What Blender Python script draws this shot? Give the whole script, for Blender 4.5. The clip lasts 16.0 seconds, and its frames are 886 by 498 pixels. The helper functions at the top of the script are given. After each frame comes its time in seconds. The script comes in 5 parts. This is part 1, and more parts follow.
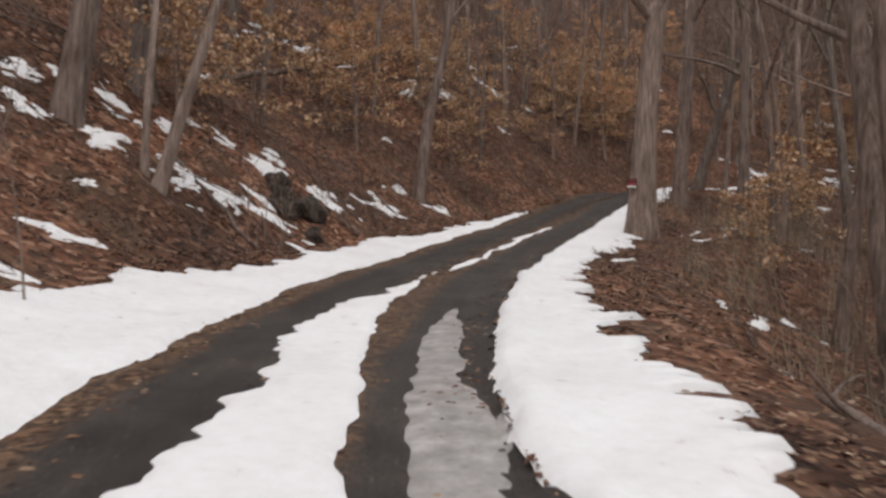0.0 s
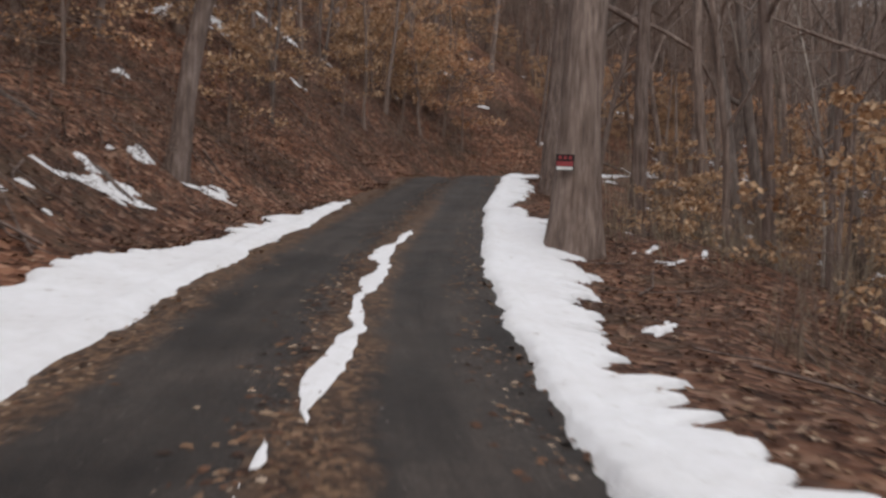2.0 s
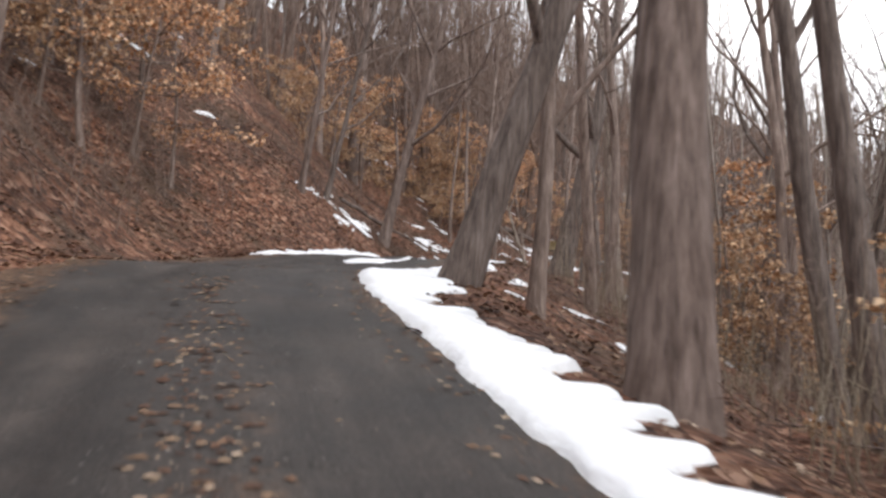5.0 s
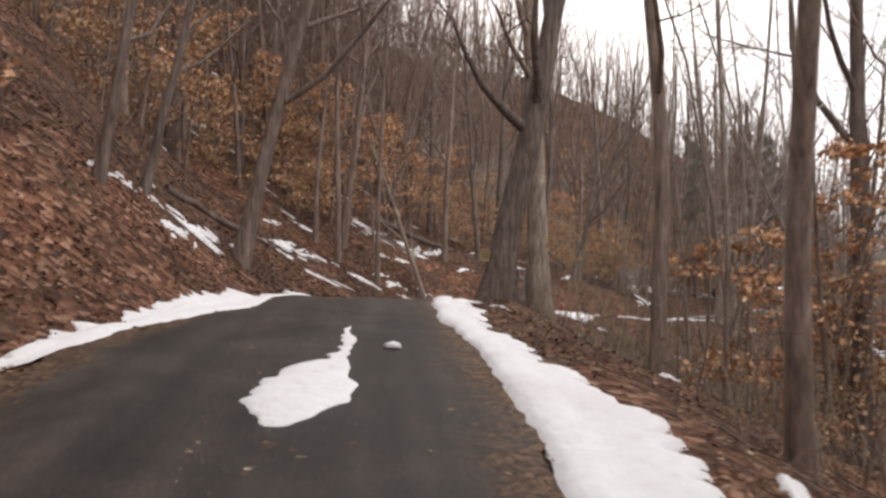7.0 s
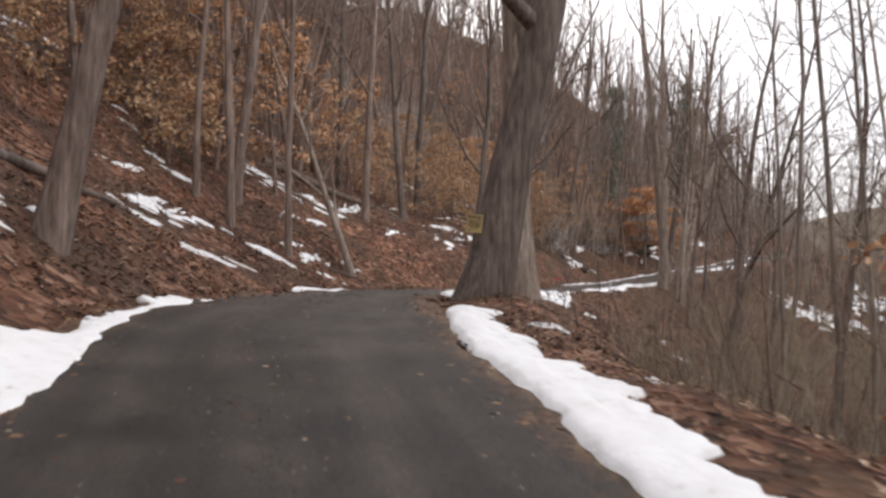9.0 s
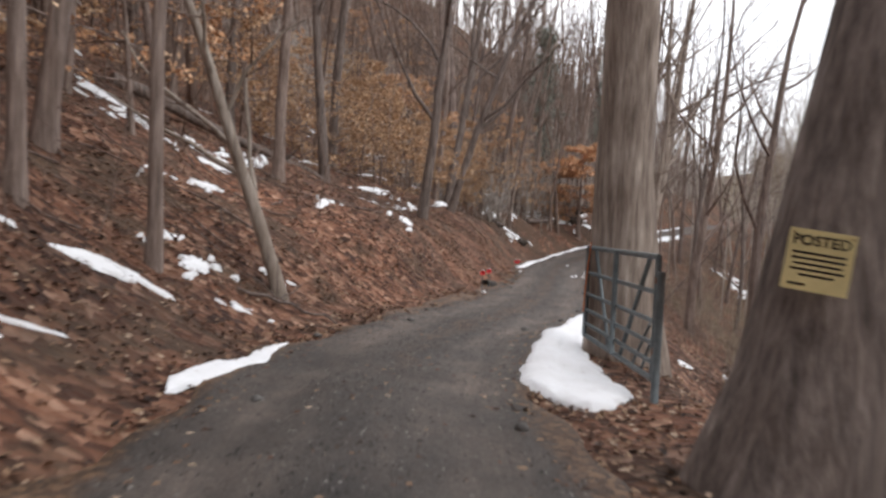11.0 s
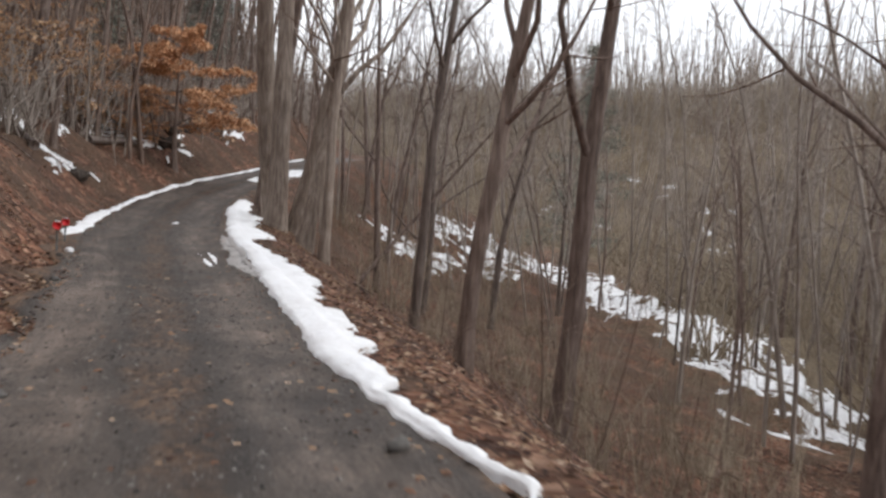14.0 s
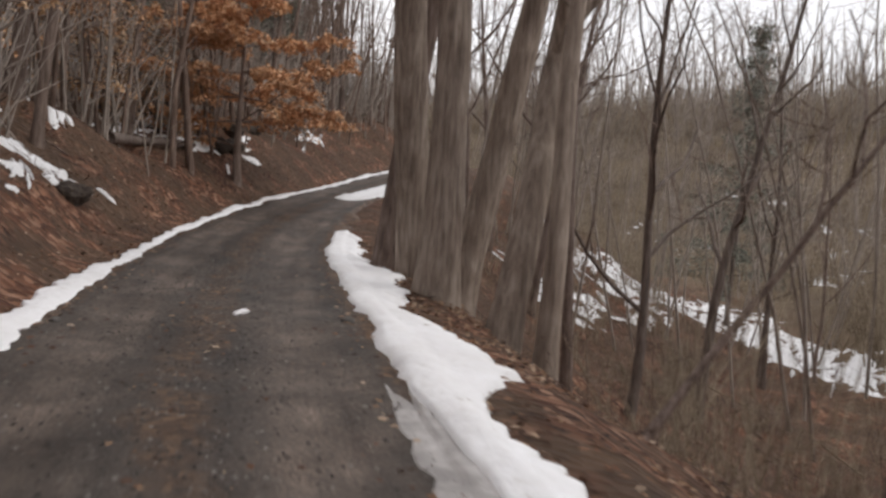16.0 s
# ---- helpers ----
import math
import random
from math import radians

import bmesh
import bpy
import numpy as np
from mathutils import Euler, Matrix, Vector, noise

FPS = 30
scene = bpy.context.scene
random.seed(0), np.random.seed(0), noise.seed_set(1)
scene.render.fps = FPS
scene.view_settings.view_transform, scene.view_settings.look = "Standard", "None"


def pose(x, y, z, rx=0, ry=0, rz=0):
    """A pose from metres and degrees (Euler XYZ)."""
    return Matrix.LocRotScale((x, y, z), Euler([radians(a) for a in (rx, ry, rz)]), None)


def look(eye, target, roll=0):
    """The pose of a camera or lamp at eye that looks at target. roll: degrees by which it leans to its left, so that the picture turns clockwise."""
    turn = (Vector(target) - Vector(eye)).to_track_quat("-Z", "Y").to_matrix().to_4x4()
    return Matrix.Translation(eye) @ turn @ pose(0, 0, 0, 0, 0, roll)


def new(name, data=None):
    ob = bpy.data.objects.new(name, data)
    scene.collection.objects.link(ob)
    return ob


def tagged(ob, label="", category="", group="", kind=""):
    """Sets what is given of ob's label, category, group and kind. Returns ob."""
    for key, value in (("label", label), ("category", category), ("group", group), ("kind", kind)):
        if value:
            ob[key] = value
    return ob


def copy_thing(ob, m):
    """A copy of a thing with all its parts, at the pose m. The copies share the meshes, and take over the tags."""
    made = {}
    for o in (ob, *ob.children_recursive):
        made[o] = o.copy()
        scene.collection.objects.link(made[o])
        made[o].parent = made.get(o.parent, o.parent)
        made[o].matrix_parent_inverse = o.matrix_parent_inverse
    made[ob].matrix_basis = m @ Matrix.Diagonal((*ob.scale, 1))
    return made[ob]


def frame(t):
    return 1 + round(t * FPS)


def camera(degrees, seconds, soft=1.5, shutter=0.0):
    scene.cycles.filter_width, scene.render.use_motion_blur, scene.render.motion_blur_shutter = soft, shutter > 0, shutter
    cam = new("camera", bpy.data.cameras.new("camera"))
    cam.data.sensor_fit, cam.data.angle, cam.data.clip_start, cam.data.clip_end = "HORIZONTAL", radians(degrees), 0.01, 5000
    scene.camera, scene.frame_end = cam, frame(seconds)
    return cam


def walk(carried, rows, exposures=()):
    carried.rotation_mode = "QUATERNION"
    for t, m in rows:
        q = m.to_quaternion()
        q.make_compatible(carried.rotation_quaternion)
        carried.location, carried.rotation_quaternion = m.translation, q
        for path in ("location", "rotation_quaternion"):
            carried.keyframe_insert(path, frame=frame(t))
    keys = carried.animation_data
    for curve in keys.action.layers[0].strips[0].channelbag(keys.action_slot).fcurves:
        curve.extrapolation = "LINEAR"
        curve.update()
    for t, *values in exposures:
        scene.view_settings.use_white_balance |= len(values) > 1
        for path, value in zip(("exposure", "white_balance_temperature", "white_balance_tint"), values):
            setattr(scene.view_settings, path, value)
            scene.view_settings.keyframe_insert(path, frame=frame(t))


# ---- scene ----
cam = camera(57.8, 16.0, soft=2.7, shutter=0.3)
PATH = [
    (0, (1.310, -0.110, 0.270), (1.258, 1.887, 0.368), 1.7),
    (0.5, (0.930, 2.070, 0.480), (0.982, 4.068, 0.543), 1.0),
    (1, (0.590, 4.540, 0.750), (0.785, 6.530, 0.795), 1.3),
    (1.5, (0.480, 6.980, 1.010), (0.865, 8.942, 1.052), 1.9),
    (2, (0.590, 9.780, 1.340), (1.134, 11.703, 1.413), 2.2),
    (2.5, (0.800, 12.560, 1.670), (1.454, 14.448, 1.764), 2.3),
    (3, (1.220, 15.490, 2.060), (1.974, 17.337, 2.203), 1.7),
    (3.5, (1.880, 18.560, 2.460), (2.744, 20.356, 2.624), 0.3),
    (4, (2.740, 21.610, 3.060), (3.747, 23.320, 3.307), 0.2),
    (4.5, (3.840, 24.580, 3.720), (4.996, 26.183, 4.023), 1.8),
    (4.7, (4.160, 25.500, 3.830), (5.360, 27.081, 4.074), 2.7),
    (5.4, (5.646, 29.023, 4.633), (6.976, 30.497, 4.872), 3.1),
    (6.1, (7.183, 32.269, 5.429), (8.686, 33.570, 5.650), 2.9),
    (6.8, (8.798, 35.093, 6.090), (10.388, 36.290, 6.278), 2.4),
    (7, (9.328, 35.771, 6.215), (10.923, 36.964, 6.387), 1.3),
    (7.5, (10.541, 37.236, 6.505), (12.177, 38.385, 6.563), 0.5),
    (8, (11.669, 38.562, 6.600), (13.357, 39.624, 6.729), -0.1),
    (8.5, (13.126, 39.969, 6.860), (14.858, 40.967, 6.936), 1.0),
    (8.7, (13.750, 40.550, 6.930), (15.495, 41.525, 6.998), 0.9),
    (9.4, (16.086, 42.785, 7.341), (17.866, 43.696, 7.368), 1.6),
    (10.1, (18.607, 45.111, 7.655), (20.437, 45.917, 7.630), 2.5),
    (10.8, (21.378, 47.196, 7.886), (23.246, 47.906, 7.829), 2.8),
    (11, (22.236, 47.705, 7.949), (24.125, 48.360, 7.890), 2.8),
    (11.5, (24.546, 48.809, 7.998), (26.490, 49.270, 7.905), 1.9),
    (12, (27.066, 49.710, 7.915), (29.033, 49.969, 7.666), 2.2),
    (12.5, (29.921, 50.528, 7.798), (31.907, 50.552, 7.563), 3.7),
    (13, (32.938, 50.929, 7.772), (34.920, 50.716, 7.606), 4.1),
    (13.5, (35.637, 51.144, 7.736), (37.595, 50.768, 7.575), 4.1),
    (14, (38.253, 51.384, 7.715), (40.212, 51.014, 7.556), 4.0),
    (14.5, (40.966, 51.685, 7.677), (42.933, 51.361, 7.513), 3.7),
    (15, (43.722, 52.056, 7.610), (45.699, 51.784, 7.468), 4.0),
    (15.5, (46.481, 52.550, 7.676), (48.460, 52.300, 7.529), 4.5),
    (16, (49.190, 52.981, 7.651), (51.172, 52.749, 7.517), 4.0),
]
walk(cam, [(t, look(eye, target, roll)) for t, eye, target, roll in PATH], exposures=[
    (0.0, 0.0, 6700, 12), (0.6, -0.15, 6700, 12), (2.0, -0.05, 6450, 12), (3.0, 0.2, 6550, 12), (3.6, 0.3, 6600, 13), (4.5, 0.85, 6200, 10), (7.0, 0.38, 6800, 14),
    (8.5, 0.42, 6600, 13), (11.0, 0.62, 6350, 11), (12.0, 0.5, 6250, 7), (13.0, 0.42, 6350, 9), (14.5, 0.4, 6350, 10), (15.5, 0.2, 6550, 11), (16.0, 0.13, 6650, 12)])

# ---- the lie of the land: one lane along a hillside, bank on its left, valley on its right ----
LANE = np.array([
    (1.31, -0.11, -1.03), (0.59, 4.54, -0.55), (0.59, 9.78, 0.04), (1.22, 15.49, 0.76), (2.74, 21.61, 1.76),
    (4.16, 25.50, 2.53), (5.65, 29.02, 3.35), (7.18, 32.27, 4.12), (8.80, 35.09, 4.73), (11.67, 38.56, 5.20),
    (13.75, 40.55, 5.63), (16.09, 42.79, 6.04), (18.61, 45.11, 6.35), (21.38, 47.20, 6.56), (27.07, 49.71, 6.59),
    (32.94, 50.93, 6.51), (38.25, 51.38, 6.42), (43.72, 52.06, 6.37), (49.19, 52.98, 6.37)])


def lane_curve():
    """The lane's line every quarter metre: s, x, y, z and the normal to its left."""
    pts = [LANE[0] - (LANE[1] - LANE[0]) * k for k in (4.0, 3.0, 2.0, 1.0)] + list(LANE)
    way, p = radians(11.0), LANE[-1].copy()
    for k in range(1, 60):
        run = 4.0 * k
        if run > 6:
            way -= 4.0 / (68.0 if run < 46 else -55.0 if run < 110 else 900.0)
        p = p + (4.0 * math.cos(way), 4.0 * math.sin(way), 0.0)
        p[2] = np.interp(run, (0, 12, 17, 22, 32, 45, 60, 100), (6.42, 6.4, 6.57, 6.87, 7.7, 9.07, 9.82, 10.32))
        pts.append(p.copy())
    pts = np.array(pts)
    out = []
    for i in range(1, len(pts) - 2):
        a, b, c, d = pts[i - 1:i + 3]
        n = max(2, int(np.linalg.norm(c - b) / 0.25))
        u = (np.arange(n) / n)[:, None]
        out.append(0.5 * (2 * b + (c - a) * u + (2 * a - 5 * b + 4 * c - d) * u**2 + (3 * b - a - 3 * c + d) * u**3))
    q = np.vstack(out)
    run = np.r_[0, np.cumsum(np.hypot(*np.diff(q[:, :2], axis=0).T))]
    s = np.arange(0, run[-1], 0.25)
    q = np.stack([np.interp(s, run, q[:, i]) for i in range(3)], 1)
    tan = np.gradient(q[:, :2], axis=0)
    tan /= np.linalg.norm(tan, axis=1)[:, None]
    s -= s[np.argmin(np.hypot(q[:, 0] - LANE[0, 0], q[:, 1] - LANE[0, 1]))]
    return s, q, tan, np.stack([-tan[:, 1], tan[:, 0]], 1)


LS, LQ, LT, LN = lane_curve()
EDGE_L = ((0, 6, 12, 16, 24, 28, 32, 37, 43, 46, 48, 50.5, 55, 60, 64, 67, 73, 80, 88, 92, 98, 106, 113), (1.7, 1.7, 1.7, 1.45, 1.4, 1.5, 1.6, 1.9, 2.2, 2.1, 1.6, 1.2, 1.2, 1.4, 1.5, 1.3, 1.2, 1.25, 1.3, 1.3, 1.6, 1.55, 1.1))
EDGE_R = ((0, 6, 12, 16, 24, 28, 32, 36, 39, 43, 50, 54, 58, 62, 67, 70, 75, 77.5, 82, 86, 90, 93, 98), (-0.9, -1.0, -1.3, -1.5, -1.75, -1.55, -1.5, -1.1, -1.15, -1.75, -1.75, -1.9, -1.3, -0.9, -1.0, -1.35, -1.3, -0.95, -1.05, -1.2, -1.35, -1.4, -1.25))


def edge_l(s):
    return np.interp(s, *EDGE_L)


def edge_r(s):
    return np.interp(s, *EDGE_R)


def vnoise(x, y, seed=0):
    """Smooth value noise in -1..1."""
    x, y = np.asarray(x, float), np.asarray(y, float)
    ix, iy = np.floor(x).astype(np.int64), np.floor(y).astype(np.int64)
    fx, fy = x - ix, y - iy
    fx, fy = fx * fx * (3 - 2 * fx), fy * fy * (3 - 2 * fy)

    def cell(a, b):
        h = (a * 374761393 + b * 668265263 + seed * 974634777) & 0xFFFFFFFF
        h = ((h ^ (h >> 13)) * 1274126177) & 0xFFFFFFFF
        return ((h ^ (h >> 16)) & 0xFFFF) / 32767.5 - 1
    low = cell(ix, iy) * (1 - fx) + cell(ix + 1, iy) * fx
    high = cell(ix, iy + 1) * (1 - fx) + cell(ix + 1, iy + 1) * fx
    return low * (1 - fy) + high * fy


def fbm(x, y, seed=0, octaves=3):
    return sum(vnoise(np.asarray(x) * 2**k, np.asarray(y) * 2**k, seed + k) / 2**k for k in range(octaves))


def along(x, y):
    """Distance along the lane and to its left for places on the plan."""
    x, y = np.atleast_1d(np.asarray(x, float)), np.atleast_1d(np.asarray(y, float))
    s, d = np.empty(x.size), np.empty(x.size)
    for i in range(0, x.size, 4000):
        px, py = x.ravel()[i:i + 4000, None], y.ravel()[i:i + 4000, None]
        j = np.argmin((px - LQ[:, 0])**2 + (py - LQ[:, 1])**2, axis=1)
        dx, dy = px[:, 0] - LQ[j, 0], py[:, 0] - LQ[j, 1]
        off = np.hypot(dx, dy)
        side = dx * LN[j, 0] + dy * LN[j, 1]
        s[i:i + 4000] = LS[j] + np.clip(dx * LT[j, 0] + dy * LT[j, 1], -0.2, 0.2)
        d[i:i + 4000] = np.where(side >= 0, 1, -1) * np.maximum(off, np.abs(side))
    return s.reshape(x.shape), d.reshape(x.shape)


def spot(s, d):
    """The place on the plan at s along the lane and d to its left."""
    s = np.asarray(s, float)
    at = [np.interp(s, LS, v) for v in (LQ[:, 0], LQ[:, 1], LN[:, 0], LN[:, 1])]
    return at[0] + d * at[2], at[1] + d * at[3]


BANK = ((0, 0.4, 1.2, 3.0, 6.0, 10, 22, 45, 90, 200, 700), (0, 0.14, 0.76, 2.25, 4.6, 7.4, 14.8, 28, 50, 80, 95))
SHELF = ((0, 0.4, 1.2, 2.0, 4.0, 7.0, 10, 16, 22, 45, 90, 200, 700), (0, 0.2, 1.05, 1.65, 2.3, 3.5, 5.4, 10.3, 15, 29, 50, 80, 95))
SHOULDER = ((0, 14, 18, 24, 28, 31, 40, 46, 50, 58, 65, 72, 85, 95), (2.2, 2.0, 1.5, 1.2, 0.9, 0.35, 0.45, 0.4, 0.12, 0.12, 0.3, 0.15, 0.3, 0.4))
BERM = ((0, 16, 20, 25, 28, 45, 55, 62, 70, 74, 82, 92), (1.3, 1.3, 3.3, 3.3, 1.0, 1.0, 1.2, 1.3, 0.8, 0.35, 0.5, 1.0))


def ground(x, y):
    """Height of the ground, with the lane's bed left smooth."""
    s, d = along(x, y)
    zc = np.interp(s, LS, LQ[:, 2])
    e, f = d - edge_l(s), edge_r(s) - d
    w = np.interp(s, *SHOULDER)
    steep = 1.0 + 0.22 * vnoise(s * 0.13, s * 0 + 5, 3) + np.interp(s, (20, 30, 45, 60, 68, 90), (-0.05, 0.18, 0.1, 0.0, 0.1, 0.0))
    bank = 0.1 * np.clip(e, 0, w) + np.interp(np.clip(e - w, 0, None), *BANK) * np.where(e < 14, steep, 1 + (steep - 1) * np.exp(-(e - 14) / 12))
    shelf = np.interp(s, (64, 72, 108, 125), (0.0, 1.0, 1.0, 0.6))
    bank = bank + (0.1 * np.clip(e, 0, w) + np.interp(np.clip(e - w, 0, None), *SHELF) - bank) * shelf
    wr = np.interp(s, *BERM)
    slope = np.interp(s, (20, 45, 60, 72), (0.42, 0.42, 0.62, 0.72))
    g = np.clip(f - wr, 0, None)
    fall = 0.04 * np.clip(f, 0, wr) + slope * (g - 0.35 * (1 - np.exp(-g / 0.35)))
    floor = np.clip(-4.2 + 0.055 * (x + y), -7, 1.6)
    right = zc - fall
    far = np.clip(-d - 42, 0, None)
    soft = 1.2
    right = np.where(f > 0, soft * np.logaddexp(right / soft, (floor + 29 * (1 - np.exp(-(far / 42)**1.5)) * (1 + 0.12 * vnoise(x * 0.02, y * 0.02, 61))) / soft), zc)
    z = np.where(e > 0, zc + bank, np.where(f > 0, np.minimum(right, zc + 40), zc))
    rough = np.clip(np.maximum(e - 0.3, f - 0.5), 0, 2.5) / 2.5
    z = z + rough * (0.32 * fbm(x * 0.3, y * 0.3, 11) + 0.08 * fbm(x * 1.3, y * 1.3, 17, 2)) + np.clip(np.maximum(e, f) - 6, 0, 30) / 30 * 1.3 * fbm(x * 0.06, y * 0.06, 23)
    return z + 0.03 * (1 - rough) * fbm(x * 0.8, y * 0.8, 29, 2)


def height(x, y):
    return float(ground(np.array([x]), np.array([y]))[0])

# ---- light: a bright overcast winter sky ----
world = bpy.data.worlds.new("overcast_sky")
scene.world = world
world.use_nodes = True
wn, wl = world.node_tree.nodes, world.node_tree.links
wn.clear()
sky = wn.new("ShaderNodeTexSky")
sky.sky_type, sky.sun_disc = "NISHITA", False
sky.sun_elevation, sky.sun_rotation = radians(38), radians(60)
sky.air_density, sky.dust_density = 1.0, 4.0
veil = wn.new("ShaderNodeMix")
veil.data_type = "RGBA"
veil.inputs[0].default_value = 0.86
veil.inputs[7].default_value = (8.6, 8.7, 9.0, 1)
back = wn.new("ShaderNodeBackground")
back.inputs["Strength"].default_value = 0.12
wout = wn.new("ShaderNodeOutputWorld")
wl.new(sky.outputs[0], veil.inputs[6])
wl.new(veil.outputs[2], back.inputs["Color"])
wl.new(back.outputs[0], wout.inputs["Surface"])

sun = new("sun", bpy.data.lights.new("sun", "SUN"))
sun.data.energy, sun.data.angle, sun.data.color = 0.9, radians(40), (1.0, 0.97, 0.93)
sun.matrix_world = look((20, -30, 60), (30, 40, 5))


# ---- materials ----
def shader(name, rough=0.85):
    m = bpy.data.materials.new(name)
    m.use_nodes = True
    t = m.node_tree
    b = t.nodes["Principled BSDF"]
    b.inputs["Roughness"].default_value = rough
    b.inputs["Specular IOR Level"].default_value = 0.3
    return m, t, b


def node(t, kind, **sets):
    n = t.nodes.new("ShaderNode" + kind)
    for k, v in sets.items():
        if k in n.inputs:
            n.inputs[k].default_value = v
    return n


def place(t, scale=(1, 1, 1), source="Position"):
    if source == "Position":
        out = t.nodes.new("ShaderNodeNewGeometry").outputs["Position"]
    else:
        out = t.nodes.new("ShaderNodeTexCoord").outputs[source]
    m = node(t, "Mapping", Scale=scale)
    t.links.new(out, m.inputs["Vector"])
    return m.outputs[0]


def ramp(t, fac, stops):
    r = t.nodes.new("ShaderNodeValToRGB")
    while len(r.color_ramp.elements) < len(stops):
        r.color_ramp.elements.new(0.5)
    for e, (p, c) in zip(r.color_ramp.elements, stops):
        e.position, e.color = p, (*c, 1) if len(c) == 3 else c
    t.links.new(fac, r.inputs[0])
    return r.outputs[0]


def noise_tex(t, vec, scale, detail=4.0, rough=0.6):
    n = node(t, "TexNoise", Scale=scale, Detail=detail, Roughness=rough)
    t.links.new(vec, n.inputs["Vector"])
    return n.outputs["Fac"]


def mix(t, fac, a, b, mode="MIX"):
    m = t.nodes.new("ShaderNodeMix")
    m.data_type, m.blend_type = "RGBA", mode
    for sock, v in ((m.inputs[0], fac), (m.inputs[6], a), (m.inputs[7], b)):
        if isinstance(v, (int, float)):
            sock.default_value = v
        elif isinstance(v, tuple):
            sock.default_value = (*v, 1)
        else:
            t.links.new(v, sock)
    return m.outputs[2]


def bump(t, b, fac, strength, distance):
    n = node(t, "Bump", Strength=strength, Distance=distance)
    t.links.new(fac, n.inputs["Height"])
    t.links.new(n.outputs[0], b.inputs["Normal"])


def litter_material():
    m, t, b = shader("leaf_litter", 0.9)
    v = place(t)
    cells = node(t, "TexVoronoi", Scale=9.0, Randomness=1.0)
    t.links.new(v, cells.inputs["Vector"])
    pick = t.nodes.new("ShaderNodeSeparateColor")
    t.links.new(cells.outputs["Color"], pick.inputs[0])
    leaf = ramp(t, pick.outputs[0], [(0.0, (0.048, 0.022, 0.014)), (0.3, (0.108, 0.046, 0.027)), (0.6, (0.178, 0.079, 0.046)), (0.85, (0.270, 0.136, 0.085)), (1.0, (0.410, 0.245, 0.170))])
    big = ramp(t, noise_tex(t, v, 0.35, 5), [(0.3, (0.36, 0.37, 0.38)), (0.5, (0.82, 0.82, 0.8)), (0.7, (1.25, 1.2, 1.12))])
    col = mix(t, 1.0, leaf, big, "MULTIPLY")
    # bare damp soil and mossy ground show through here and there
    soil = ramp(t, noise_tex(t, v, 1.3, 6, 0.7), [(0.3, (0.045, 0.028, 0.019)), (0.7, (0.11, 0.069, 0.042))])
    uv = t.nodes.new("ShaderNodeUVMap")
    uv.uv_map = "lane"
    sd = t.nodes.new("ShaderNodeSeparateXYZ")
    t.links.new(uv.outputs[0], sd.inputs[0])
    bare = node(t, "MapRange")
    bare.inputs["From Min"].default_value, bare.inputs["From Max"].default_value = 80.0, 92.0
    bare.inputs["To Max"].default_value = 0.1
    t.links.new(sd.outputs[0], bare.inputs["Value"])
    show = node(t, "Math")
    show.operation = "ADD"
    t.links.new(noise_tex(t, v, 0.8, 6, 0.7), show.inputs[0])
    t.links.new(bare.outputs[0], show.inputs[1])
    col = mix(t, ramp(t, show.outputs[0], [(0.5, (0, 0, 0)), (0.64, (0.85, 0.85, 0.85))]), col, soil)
    # below the lane the leaves give way to dry olive-brown brush; the map holds s and d
    edge = node(t, "MapRange")
    edge.inputs["From Min"].default_value, edge.inputs["From Max"].default_value = -13.0, -28.0
    edge.inputs["To Min"].default_value, edge.inputs["To Max"].default_value = -0.35, 0.75
    t.links.new(sd.outputs[1], edge.inputs["Value"])
    part_way = node(t, "Math")
    part_way.operation = "ADD"
    part_way.use_clamp = True
    t.links.new(edge.outputs[0], part_way.inputs[0])
    t.links.new(noise_tex(t, v, 0.5, 6, 0.7), part_way.inputs[1])
    reach = ramp(t, part_way.outputs[0], [(0.35, (0, 0, 0)), (0.95, (1, 1, 1))])
    dry = ramp(t, noise_tex(t, v, 3.2, 8, 0.75), [(0.3, (0.07, 0.049, 0.032)), (0.5, (0.15, 0.112, 0.074)), (0.72, (0.25, 0.195, 0.132))])
    dry = mix(t, 1.0, dry, ramp(t, noise_tex(t, v, 0.12, 5), [(0.35, (0.75, 0.72, 0.7)), (0.65, (1.15, 1.15, 1.1))]), "MULTIPLY")
    col = mix(t, reach, col, dry)
    t.links.new(col, b.inputs["Base Color"])
    bump(t, b, cells.outputs["Distance"], 0.9, 0.05)
    return m


def bark_material(name, dark, mid, pale, blotch=0.35):
    m, t, b = shader(name, 0.92)
    v = place(t, (14, 14, 1.5), "Object")
    furrow = noise_tex(t, v, 1.0, 6, 0.65)
    w = place(t, (1, 1, 0.6), "Object")
    patch = noise_tex(t, w, 2.3, 4)
    col = ramp(t, furrow, [(0.3, dark), (0.5, mid), (0.72, pale)])
    tint = ramp(t, patch, [(0.35, (0.75, 0.72, 0.7)), (0.6, (1.0, 1.0, 1.0)), (0.75, (1.0 + blotch, 1.03 + blotch, 1.0 + blotch))])
    t.links.new(mix(t, 1.0, col, tint, "MULTIPLY"), b.inputs["Base Color"])
    bump(t, b, furrow, 0.8, 0.03)
    return m


def leaf_material(name, stops):
    m, t, b = shader(name, 0.8)
    g = t.nodes.new("ShaderNodeNewGeometry")
    t.links.new(ramp(t, g.outputs["Random Per Island"], stops), b.inputs["Base Color"])
    return m


